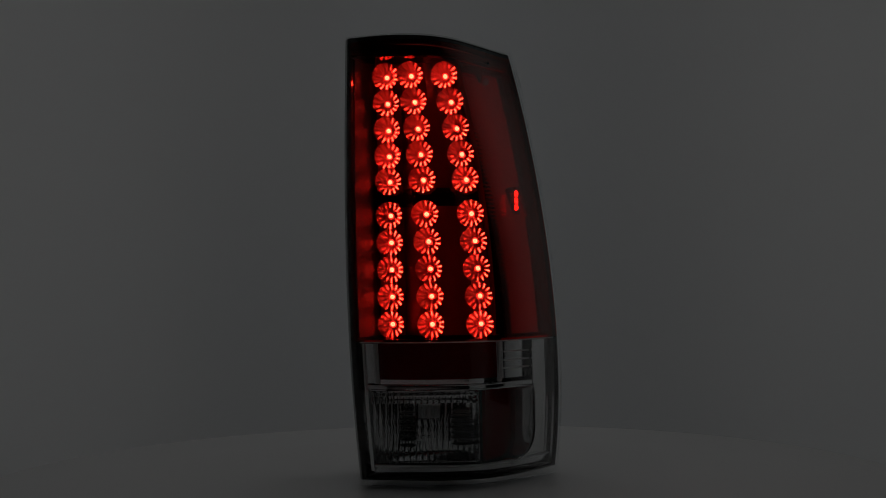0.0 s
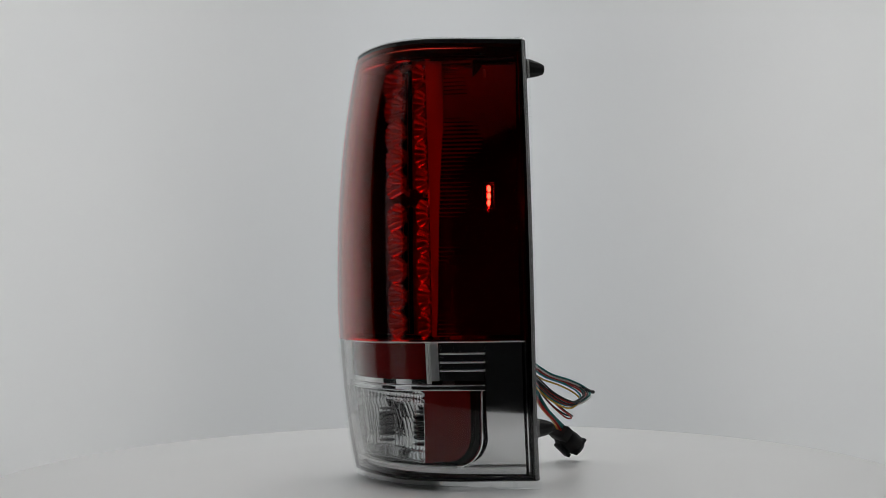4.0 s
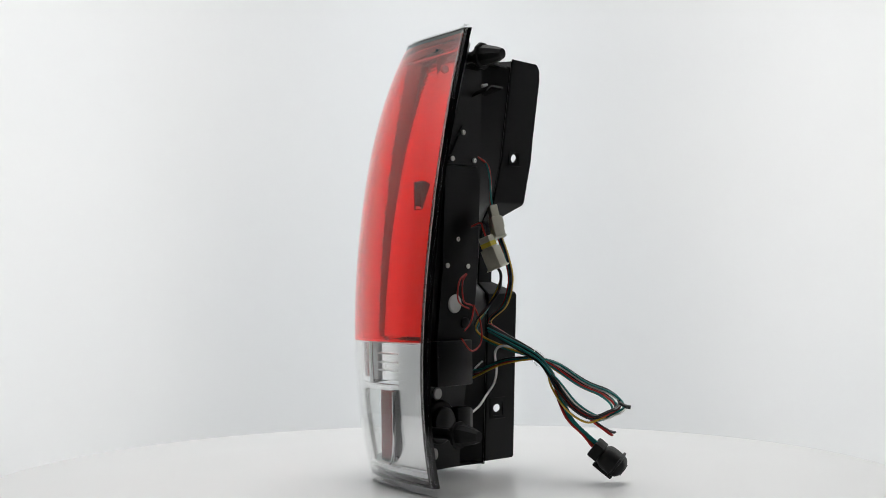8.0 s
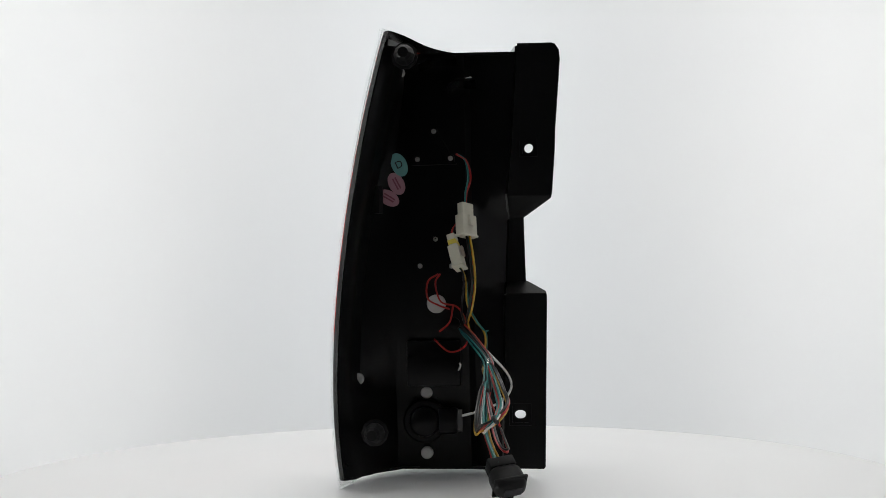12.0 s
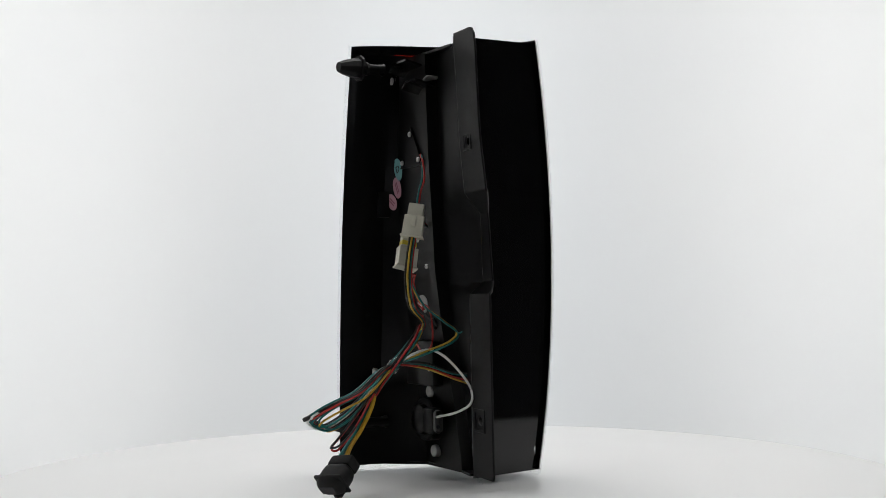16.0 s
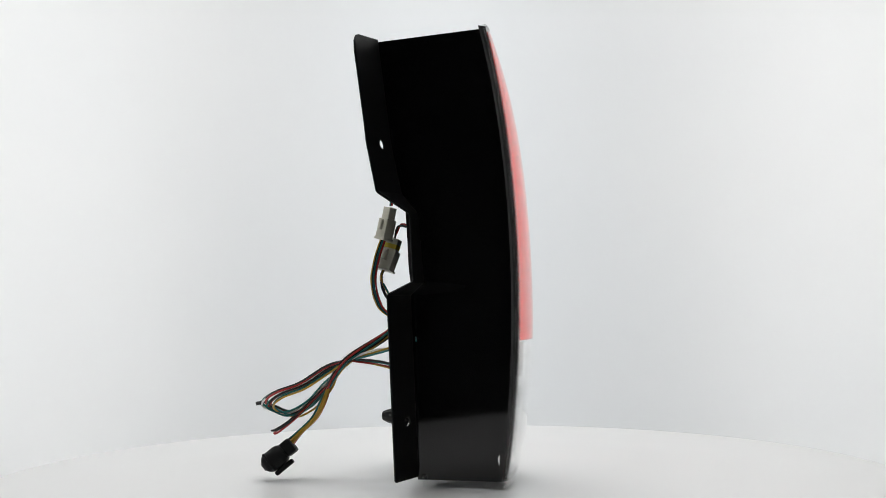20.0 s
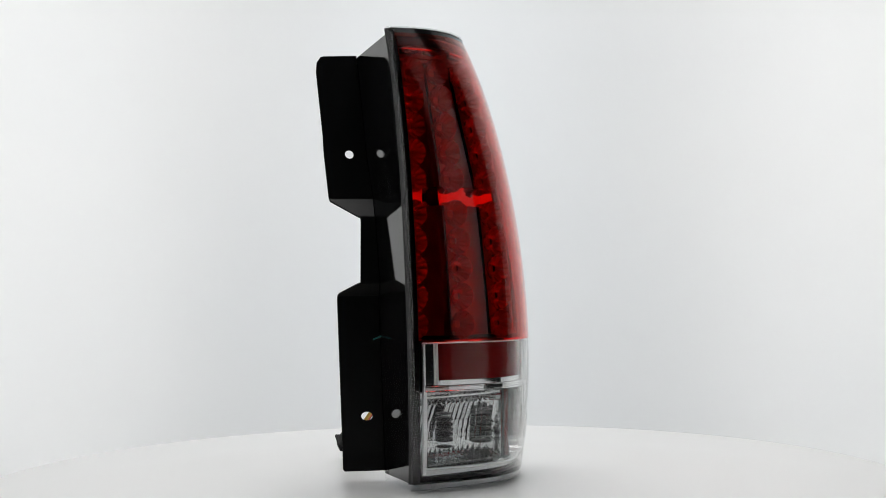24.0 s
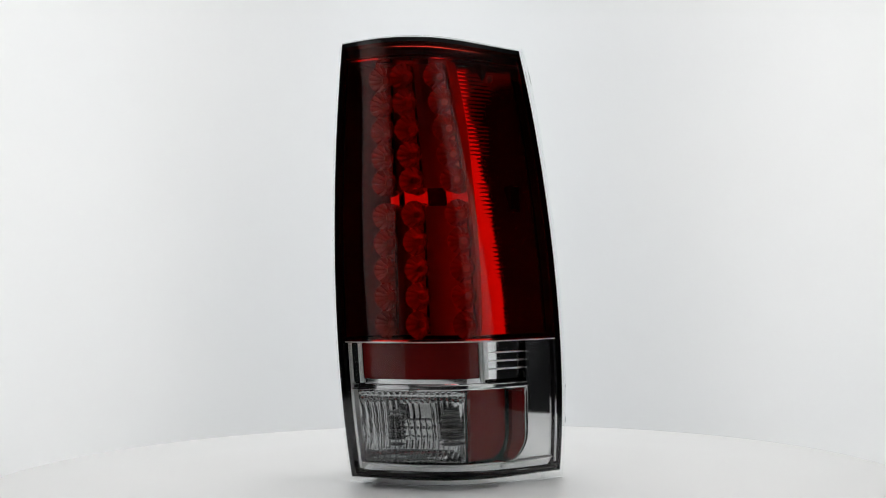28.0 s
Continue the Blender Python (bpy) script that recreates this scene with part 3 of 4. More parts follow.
def build_lower(lamp):
    u0, u1 = u_at(-0.088, -0.09, 0.010), u_at(0.031, -0.09, 0.010)
    # red reflex block under the red lens
    part("upper_reflex", patch(u0, u1, -0.1055, -0.0685, 0.010, 0.014, 40, 6), M_REFLEX, lamp, "dark red reflex block")
    # chrome frame left of it and ledge below it
    ul = 0.045
    part("frame_post", patch(ul, u0 - 0.012, -0.1095, -0.0685, 0.008, 0.012, 8, 6), M_CHROME, lamp, "chrome post")
    part("frame_post", patch(u1 + 0.006, u_at(0.041, -0.09, 0.013), -0.1075, -0.0685, 0.012, 0.016, 6, 6), M_SOFTCHROME, lamp, "chrome post")
    ue = u_at(0.083, -0.11, 0.010)
    part("ledge", patch(ul, ue, -0.1165, -0.1115, 0.0075, 0.0145, 48, 3), M_CHROME, lamp, "chrome ledge")
    part("ledge_bead", bead(ul, ue, -0.1165, 0.0068, 0.0009), M_CHROME, lamp)
    part("ledge_bead", bead(ul, ue, -0.1118, 0.0072, 0.0007), M_CHROME, lamp)
    part("ledge_face", slant(u0, u1 + 0.02, -0.1112, -0.1056, 0.0096, 0.0094), M_CHROME, lamp)
    for uu in (ul + 0.002, u0 - 0.014, u0 - 0.004, u1 + 0.006, u1 + 0.016):
        part("post_bead", bm_tube([skin(uu, z, 0.0085) for z in (-0.110, -0.090, -0.0685)], 0.0013, 8, 3), M_SOFTCHROME, lamp)
    part("split_bead", bead(0.035, 0.965, -0.0672, 0.0036, 0.0007, 30), M_SOFTCHROME, lamp, "bright line at the lens joint")
    # ribbed chrome panel beside it
    part("ribbed_panel", strip_between((0.0405, -0.0695), (0.085, -0.041), -0.1075, -0.0685, 0.002, 10, 2, 0.002), M_CHROME, lamp, "ribbed chrome panel")
    for z in (-0.0795, -0.0885, -0.0970):
        part("rib", bm_tube([Vector((0.0425, -0.0705, z)), Vector((0.062, -0.0595, z)), Vector((0.083, -0.0450, z))], 0.0010, 6, 3), M_SOFTCHROME, lamp, "chrome rib")
    # flat chrome plate out to the frame
    f, b = [], []
    for k in range(34):
        z = -0.2015 + 0.1330 * k / 33
        q = min(1.0, max(0.0, (-0.165 - z) / 0.030))
        p = skin(u_at(0.0855 - 0.0285 * (1 - math.sqrt(1 - q * q)), z, 0.0065), z, 0.0070)
        r = skin(0.957, z, 0.0085)
        f.append([p.lerp(r, j / 8) for j in range(9)])
        b.append([c + Vector((-0.0008, 0.0018, 0)) for c in f[-1]])
    part("outer_plate", bm_shell(f, b), M_CHROME, lamp, "plain chrome plate with a rounded cut-out")
    part("bottom_ledge", slant(ul, 0.955, -0.2045, -0.1974, 0.0093, 0.0090, 0.004, 48), M_CHROME, lamp, "chrome bottom ledge")
    part("bottom_bead", bead(ul, 0.955, -0.1958, 0.0070, 0.0012), M_SOFTCHROME, lamp)
    part("bottom_shelf", patch(ul, 0.955, -0.1970, -0.1955, 0.0085, 0.0145, 48, 1), M_SOFTCHROME, lamp)
    part("post", patch(ul - 0.006, ul + 0.008, -0.2015, -0.1170, 0.0055, 0.012, 4, 12), M_SOFTCHROME, lamp, "chrome inner edge")
    part("post", patch(ul - 0.005, ul - 0.001, -0.1170, -0.0685, 0.0055, 0.012, 2, 6), M_SOFTCHROME, lamp, "thin chrome inner edge")
    # rear-facing red reflex plate with a rounded lower corner
    a, b = mm(21.7, -68.5, 0), mm(62, -43, 0)
    poly = []
    outline_ = [(0.0, -118.5), (1.0, -118.5), (1.0, -165)]
    outline_ += [(1.0 - 0.46 * (1 - math.cos(radians(q))), -165 - 27 * math.sin(radians(q))) for q in range(15, 91, 15)]
    outline_ += [(0.0, -193)]
    for t, z in outline_:
        p = a.lerp(b, t)
        p.z = z / 1000
        poly.append(p)
    n = Vector((b.y - a.y, a.x - b.x, 0)).normalized()
    part("lower_reflex", bm_prism(poly, -n * 0.004), M_REFLEX, lamp, "dark red reflex plate with a rounded corner", smooth=False)
    # chrome hollow wall that faces the plate and rounds off below
    rows = []
    for k in range(9):
        t = k / 8
        row = []
        p = mm(62, -34, 0).lerp(mm(84.5, -57.0, 0), t)
        zs = [(-117.5 + (-165 + 117.5) * i / 8, 0.0) for i in range(9)]
        zs += [(-165 - 30 * math.sin(radians(q)), 1 - math.cos(radians(q))) for q in range(12, 91, 13)]
        for z, back_in in zs:
            q = p.lerp(mm(34, -66, 0), back_in * 0.55)
            q.z = z / 1000
            row.append(q)
        rows.append(row)
    ob = part("hollow_wall", bm_grid(rows), M_CHROME, lamp, "curved chrome hollow")
    ob.modifiers.new("thickness", "SOLIDIFY").thickness = 0.0012
    part("hollow_top", bm_prism([mm(21, -70, -116.5), mm(60, -42, -116.5), mm(86, -50, -116.5), mm(84, -57, -116.5), mm(52, -69, -116.5)], (0, 0, 0.001)), M_CHROME, lamp, smooth=False)
    # reversing lamp: chrome bowl, bulb and a fluted clear inner lens
    ua, ub = u_at(-0.101, -0.155, 0.005), u_at(0.0205, -0.155, 0.0065)
    nu, f, g = 144, [], []
    zlist = [-0.1945 + (0.0765) * i / 60 for i in range(61)]
    for i, z in enumerate(zlist):
        rf, rg = [], []
        for j in range(nu + 1):
            t = j / nu
            u = ua + (ub - ua) * t
            fl = abs((t * 19) % 1 - 0.5) * 2
            v = (z + 0.1945) / 0.0765
            bands = abs((v * 11) % 1 - 0.5) * 2 if (v > 0.86 or t < 0.13) else 0
            step = 0.0016 if 0.33 < v < 0.80 and 0.24 < t < 0.80 else 0.0
            rf.append(skin(u, z, 0.0052 + 0.0007 * math.cos(2 * math.pi * v * 8.5) * (0.15 < t)))
            rg.append(skin(u, z, 0.0078 + 0.0031 * fl * (1 if t > 0.12 else 0.2) + 0.0016 * bands + step))
        f.append(rf)
        g.append(rg)
    part("reverse_lens", bm_shell(f, g), M_PRISM, lamp, "clear fluted reversing lens", smooth=False)
    build_bowl(lamp)


def saw(x):
    """A zigzag between 0 and 1."""
    return abs(x % 1 - 0.5) * 2


def build_bowl(lamp):
    """Chrome bowl of the reversing lamp with upright flutes that kink in the middle, and dark solids for the bulb and
    its mirror image.
    """
    rows, nu, nv = [], 19 * 14, 60
    for i in range(nv + 1):
        v = i / nv
        row = []
        for j in range(nu + 1):
            s = j / nu
            p = mm(-98, -24, 0).lerp(mm(16.5, -63, 0), s)
            kink = 0.2 * saw(v * 7.5) * (0.28 < v < 0.62) + 0.5 * max(0.0, 0.30 - v) * 3
            w = (v - 0.12) / 0.88 if v > 0.12 else (0.12 - v) / 0.12
            d = 0.024 * (1 - w * w) * (1 - abs(2 * s - 1) ** 5)
            plain = 0.40 < s < 0.66 and 0.55 < v < 0.80
            f = (s * 19 + kink) % 1
            d += (0.0006 if plain else 0.00166) * (1 - abs(2 * f - 1) ** 1.35) + 0.0022 * saw(v * 11) * (v > 0.80)
            p += Vector((0.32, 0.947, 0)) * d
            p.z = -0.1945 + 0.0765 * v
            row.append(p)
        rows.append(row)
    ob = part("reverse_bowl", bm_grid(rows), M_BOWL, lamp, "fluted chrome reversing reflector bowl")
    ob.modifiers.new("thickness", "SOLIDIFY").thickness = 0.001
    # the second dark solid stands in for the bulb's reflection in the bowl
    for (x, y), r in (((5, -44), 0.0125), ((-53, -33), 0.0095)):
        at = pose(x / 1000, y / 1000, -0.159)
        prof = [(0, -0.0135)]
        for q in range(5):
            z0 = -0.0130 + 0.0053 * q
            prof += [(r * 0.80, z0), (r, z0 + 0.0012), (r, z0 + 0.0036), (r * 0.80, z0 + 0.0046)]
        bulb_solid = part("bulb_and_image", bm_lathe(prof + [(0, 0.0136)], 28, at), M_SATIN, lamp, "dark ribbed solid for the bulb and its reflection")
        for z, h in ((-0.0180, 0.0022), (0.0165, 0.0018)):
            part("bulb_image_fin", bm_lathe([(0, -h), (r * 0.75, -h * 0.6), (r, 0.0), (r * 0.75, h * 0.6), (0, h)], 28, at @ pose(0, 0, z)), M_SATIN, bulb_solid)
    # small black blocks in place of the shade inside three slots
    for x, y in ((-33, -11.5), (-25, -14), (-17, -16.5)):
        part("bowl_slot_block", bm_box(0.0045, 0.004, 0.0050, pose(x / 1000, y / 1000, -0.155, 0, 0, -18), 0.0004, 1), M_SATIN, lamp, smooth=False)


def build_side_chrome(lamp):
    # side marker: dark block with two diodes behind a small chrome lip
    at = skin(u_at(0.0775, 0.085, 0.012), 0.085, 0.0105)
    nv = Vector((0.55, -0.835, 0))
    m = Matrix.Translation(at) @ nv.to_track_quat("-Y", "Z").to_matrix().to_4x4()
    ring = lambda w, h, y: [(-w, y, -h), (w, y, -h), (w, y, h), (-w, y, h)]
    part("side_marker", bm_grid_closed([ring(0.0056, 0.0140, -0.001), ring(0.0062, 0.0146, -0.001), ring(0.0062, 0.0146, 0.014), ring(0.0002, 0.0002, 0.014), ring(0.0002, 0.0002, 0.012), ring(0.0056, 0.0140, 0.012)]), M_RUBBER, lamp, "small side marker box", smooth=False, at=m)
    strip = part("diode_strip", bm_box(0.0110, 0.0010, 0.0276, pose(0, 0.0004, 0), 0.0003, 1), M_SATIN, lamp, at=m)
    for z in (-0.0075, 0.0, 0.0075):
        part("diode", bm_lathe([(0.0036, 0), (0.0036, 0.0008), (0.0022, 0.0014), (0, 0.0016)], 12, pose(0, -0.0001, z) @ Matrix.Rotation(radians(90), 4, "X")), M_MARKER, strip)
    BARS.append((strip, m, 0.15))


def build_channels(lamp):
    """Added black channels behind the panel that hold the diode strips and block their light once turned away."""
    n = Vector((-0.5, -0.866, 0))
    for k in range(3):
        for rows in (ROWS[:5], ROWS[5:]):
            lo, hi = column_point(k, rows[-1] - 11), column_point(k, rows[0] + 11)
            ax = (hi - lo).normalized()
            fwd = (n - ax * n.dot(ax)).normalized()
            x = fwd.cross(ax)
            prof = [(-0.0061, 0.0008), (-0.0061, -0.021), (-0.004, -0.0240), (0.004, -0.0240), (0.0061, -0.021), (0.0061, 0.0008)]
            f = [[lo + x * a + fwd * d for a, d in prof], [hi + x * a + fwd * d for a, d in prof]]
            prof2 = [(a * 1.15, d * 1.1 if d < 0 else d) for a, d in prof]
            g = [[lo + x * a + fwd * d for a, d in prof2], [hi + x * a + fwd * d for a, d in prof2]]
            for end in (lo, hi):
                part("light_block_end", bm_prism([end + x * a + fwd * d for a, d in prof2], ax * 0.001), M_SATIN, lamp, smooth=False)
            part("light_block_channel", bm_shell(f, g), M_SATIN, lamp, "added black channel that blocks the turned-away diodes' light", smooth=False)


# ---- back of the lamp: screws, bosses, stickers, sockets, pins ----
PLATE_N = Vector((0.727, 0.686, 0))


def on_plate(p, lift=0.0):
    return Matrix.Translation(Vector(p) / 1000 + PLATE_N * lift) @ PLATE_N.to_track_quat("Z", "Y").to_matrix().to_4x4()


def build_back(lamp):
    for p in ((29.4, 23, 158), (41.7, 9.8, 128), (17, 36, 128.4), (22.6, 16, 42), (34.3, 3.5, 13), (10.5, 28, 12.5)):
        m = on_plate(p)
        boss = part("screw_boss", bm_lathe([(0.0055, -0.012), (0.0042, -0.001), (0.0030, -0.0005)], 16, m), M_SATIN, lamp)
        part("screw", bm_lathe([(0.0026, -0.001), (0.0028, 0.0006), (0.0022, 0.0014), (0.0012, 0.0014), (0.0010, 0.0006), (0, 0.0006)], 14, m), M_STEEL, boss, "zinc screw")
    # low triangular mouldings that carry the screws
    for trio in (((29.4, 23, 166), (46, 5, 122), (12.5, 40.5, 122)), ((22.6, 16, 50), (39, -1.5, 7), (5.5, 33.0, 7))):
        poly = [Vector(p) / 1000 - PLATE_N * 0.004 for p in trio]
        part("screw_pad", bm_prism(poly, PLATE_N * 0.003), M_SATIN, lamp, smooth=False)
    for p, r, h in (((16.3, -9.2, -125.7), 0.0065, 0.012), ((12.6, -14, -192), 0.0068, 0.012), ((88.3, -37.5, -107.8), 0.0062, 0.004), ((55.0, -0.5, 222), 0.0048, 0.003)):
        part("clip_pin", bm_lathe([(r, -h), (r, -0.001), (r - 0.0012, 0.0), (0, 0.0)], 24, on_plate(p, 0.0035)), M_PALE, lamp, "pale plastic pin end")
    part("vent_cap", bm_lathe([(0.0105, -0.006), (0.0105, 0.0005), (0.0095, 0.0015), (0, 0.0015)], 28, on_plate((19, 12, -28))), M_PALE, lamp, "round pale vent cap")
    part("vent_cap", bm_lathe([(0.0065, -0.006), (0.0065, 0.0005), (0.0055, 0.0012), (0, 0.0012)], 24, on_plate((5, 25, -50))), M_SATIN, lamp)
    # raised block and reversing bulb socket
    c = (mm(41, -12, -68.5) + mm(6, 34, -117)) / 2
    m = Matrix.Translation(c - PLATE_N * 0.006) @ PLATE_N.to_track_quat("Z", "Y").to_matrix().to_4x4()
    part("raised_block", bm_box(0.058, 0.049, 0.014, m, 0.002), M_SATIN, lamp, "raised black block")
    m = on_plate((24, -4, -156), -0.006)
    part("socket_body", bm_lathe([(0.024, -0.012), (0.024, 0.004), (0.022, 0.006), (0.017, 0.006), (0.016, 0.012), (0.013, 0.014), (0, 0.014)], 32, m), M_SATIN, lamp, "round black bulb socket")
    d = Vector((-0.686, 0.727, 0))
    m = Matrix.Translation(mm(9, 18, -155)) @ d.to_track_quat("Z", "Y").to_matrix().to_4x4()
    sock = part("socket_plug", bm_box(0.013, 0.028, 0.022, m, 0.003), M_SATIN, lamp, "black bulb plug")
    part("plug_seal", bm_box(0.0095, 0.0245, 0.002, m @ pose(0, 0, 0.0115), 0.0045, 3), M_SEAL, sock, "dark grey oblong seal")
    # black discs give the seal holes their shade; nothing is cut out
    for y in (-0.006, 0.006):
        part("seal_hole_patch", bm_lathe([(0.0022, 0.0120), (0.0022, 0.0131), (0, 0.0131)], 12, m @ pose(0, y, 0)), M_INK_HOLE, sock)
    # oval paper stickers
    for (p, tilt, matl, ink, rx, rz) in (((49.3, -11.6, 123.4), 24, M_TEAL, M_INK_HOLE, 0.0085, 0.0135), ((51.3, -14.2, 102.8), 28, M_PINK, M_PINKINK, 0.0085, 0.0130), ((58.6, -18.6, 87.2), 58, M_PINK, M_PINKINK, 0.0080, 0.0125)):
        m = on_plate(p, 0.0028) @ pose(0, 0, 0, 0, 0, tilt)
        ring = [(rx * math.cos(2 * math.pi * k / 32), rz * math.sin(2 * math.pi * k / 32), 0) for k in range(32)]
        bm = bm_prism(ring, (0, 0, 0.0004))
        bmesh.ops.transform(bm, matrix=m, verts=bm.verts)
        st = part("sticker", bm, matl, lamp, "teal oval sticker" if matl is M_TEAL else "pink oval sticker", smooth=False)
        if matl is M_TEAL:
            cu = bpy.data.curves.new("letter", "FONT")
            cu.body, cu.size, cu.align_x, cu.align_y, cu.extrude = "D", 0.0115, "CENTER", "CENTER", 0.0002
            tmp = bpy.data.objects.new("letter", cu)
            scene.collection.objects.link(tmp)
            me = bpy.data.meshes.new_from_object(tmp.evaluated_get(bpy.context.evaluated_depsgraph_get()))
            bpy.data.objects.remove(tmp)
            me.materials.append(ink)
            ob = new("letter", me)
            ob.parent, ob.matrix_basis = st, m @ pose(0, 0, 0.0008, 0, 0, 0)
        else:
            for y in (-0.0012, 0.0018):
                part("print_bar", bm_box(0.0016, 0.0135, 0.0002, m @ pose(y, 0, 0.0006)), ink, st, smooth=False)
    # two fixing posts with rubber grommets
    for name, a, b in (("upper", (61, 16.7, 232), (99.4, 57.5, 229.9)), ("lower", (72, -22, -161), (119.5, 25.5, -161))):
        a, b = Vector(a) / 1000, Vector(b) / 1000
        L = (b - a).length
        m = Matrix.Translation(a) @ (b - a).to_track_quat("Z", "Y").to_matrix().to_4x4()
        post = part("fixing_post", bm_lathe([(0.0072, 0), (0.0058, 0.006), (0.0058, L - 0.034), (0, L - 0.034)], 20, m), M_SATIN, lamp, "black fixing post")
        part("grommet", bm_lathe([(0.005, L - 0.036), (0.0075, L - 0.036), (0.0075, L - 0.033), (0.0060, L - 0.0325), (0.0060, L - 0.0280), (0.0142, L - 0.0275), (0.0142, L - 0.0245),
                                  (0.0110, L - 0.024), (0.0110, L - 0.018), (0.0080, L - 0.006), (0.0055, L), (0, L)], 10, m), M_RUBBER, post, "black rubber grommet", smooth=False)
    # ledge under the top edge and a web behind the upper post
    for a0, a1, z0 in ((-0.018, 0.023, 0.228), (0.014, 0.043, 0.204)):
        front, rear = [], []
        for k in range(9):
            t = k / 8
            a = a0 + (a1 - a0) * t
            drop = 0.006 * max(0.0, 0.3 - t) / 0.3
            base = Vector((0.727 * 0.034, 0.686 * 0.034, z0 - drop)) + Vector((-0.686, 0.727, 0)) * a - PLATE_N * 0.003
            front.append([base + PLATE_N * d + Vector((0, 0, 0.20 * d)) for d in (0.0, 0.012, 0.025)])
            rear.append([p + Vector((0, 0, 0.0022)) for p in front[-1]])
        part("shelf_rib", bm_shell(front, rear), M_BLACK, lamp, "bent black shelf on the back plate", smooth=False)
    part("hook", bm_box(0.020, 0.010, 0.003, Matrix.Translation(mm(-2, 44, 214)) @ pose(0, 0, 0, 20, 0, 45), 0.0012, 2), M_PALE, lamp, "grey moulded hook")
    part("foot_pin", bm_lathe([(0.0026, -0.2192), (0.0028, -0.2185), (0.0028, -0.206), (0, -0.206)], 16, pose(-0.048, 0.0435, 0)), M_CLEAR, lamp, "clear plastic foot")
    part("foot_pin", bm_lathe([(0.0022, -0.2192), (0.0024, -0.2185), (0.0024, -0.208), (0, -0.208)], 16, pose(0.104, -0.030, 0)), M_CLEAR, lamp, "clear plastic foot")
    part("foot_pin", bm_lathe([(0.0022, -0.2192), (0.0024, -0.2185), (0.0024, -0.208), (0, -0.208)], 16, pose(-0.088, -0.036, 0)), M_CLEAR, lamp, "clear plastic foot")


# ---- wiring ----
def build_wiring(lamp):
    loom_pts = [mm(14, 50, -55), mm(17, 70, -68), mm(27, 101, -88), mm(38, 112, -104), mm(46, 118, -117)]
    loom = part("loom", bm_tube(loom_pts, lambda t: 0.0040 - 0.0006 * t, 14, 8), W_BLACK, lamp, "wire loom wrapped round a black core")
    part("tape", bm_tube([mm(23.5, 95, -84.5), mm(27, 101, -88), mm(31, 105.5, -94)], 0.0068, 14, 5), M_CLEAR, loom, "clear tape wrap")
    rnd = random.Random(4)

    def wire(pts, matl, r=0.00115, label=""):
        part("wire", bm_tube([Vector(p) / 1000 for p in pts], r, 6, 7), matl, loom, label)

    # from the diode boards into the connectors
    wire([(12.5, 40.6, 133), (9, 50, 126), (8, 54, 108), (12, 54, 92), (14, 55, 80)], W_GREEN, label="green wire")
    wire([(13, 40.6, 133), (8, 52, 124), (5.5, 55, 106), (10, 54, 92), (12, 54, 80)], W_RED, label="red wire")
    wire([(8, 30, 55), (12, 42, 60), (22, 44, 52), (26, 46, 45)], W_RED, label="red wire")
    wire([(8, 31, 55), (11, 45, 58), (20, 46, 54), (24, 46, 45)], W_BLACK)
    # from the connectors down to the loom
    for k, (matl, dx, dy) in enumerate(((W_GREEN, 0, 0), (W_BLACK, -2, 2), (W_RED, -4, -1), (W_BLACK, 2, 1), (W_YELLOW, -1, 3), (W_GREEN, -3, 1))):
        wire([(18 + dx, 61.6 + dy, 45), (20 + dx, 69 + dy, 22), (21 + dx, 73 + dy, -4), (19 + dx, 66 + dy, -31), (10 + dx * 0.5, 51 + dy * 0.5, -49), (17 + dx * 0.3, 68, -66)], matl)
    for matl, dx, dy in ((W_BLACK, 1, 0), (W_YELLOW, -1, 1), (W_BLACK, 0, -1)):
        wire([(26 + dx, 58.7 + dy, 11), (24 + dx, 63 + dy, 2), (22 + dx, 60 + dy, -16), (14 + dx, 48 + dy, -34), (2 + dx, 38, -46), (-2, 36, -52)] if matl is W_BLACK else
             [(26, 58.7, 11), (22, 63, -2), (10, 52, -28), (-10, 42, -46), (-24, 40, -58), (-18, 50, -68), (4, 72, -78), (22, 95, -86)], matl)
    wire([(20, 62, -5), (8, 52, -30), (-12, 43, -48), (-26, 41, -60), (-20, 50, -70), (2, 72, -80), (20, 95, -87)], W_GREEN)
    # thin red pair round the vent cap
    wire([(26, 24, 4), (34, 16, -4), (33, 14, -22), (22, 20, -30), (14, 28, -34)], W_RED, 0.0010)
    wire([(24, 25, 4), (27, 20, -6), (21, 22, -26), (8, 34, -32), (2, 42, -50), (3, 42, -72), (16, 30, -80), (28, 18, -66)], W_RED, 0.0010)
    wire([(14, 34, -30), (16, 30, -48), (24, 22, -58)], W_RED, 0.0010)
    # leads into the block and the flange side
    wire([(27, 100, -88), (2, 66, -96), (-22, 44, -108), (-40, 34, -115), (-56, 30, -119)], W_YELLOW)
    wire([(27, 100, -88), (4, 68, -92), (-20, 46, -102), (-38, 36, -105), (-56, 32, -108)], W_GREEN)
    wire([(26, 100, -89), (2, 66, -95), (-22, 46, -106), (-40, 36, -110), (-56, 31, -113)], W_RED)
    wire([(26, 100, -87), (2, 70, -90), (-18, 48, -100), (-38, 38, -103), (-56, 33, -105)], W_BLACK)
    wire([(-26, 40, -60), (-36, 42, -57), (-44, 50, -62), (-56, 55, -66)], W_GREEN, 0.0010)
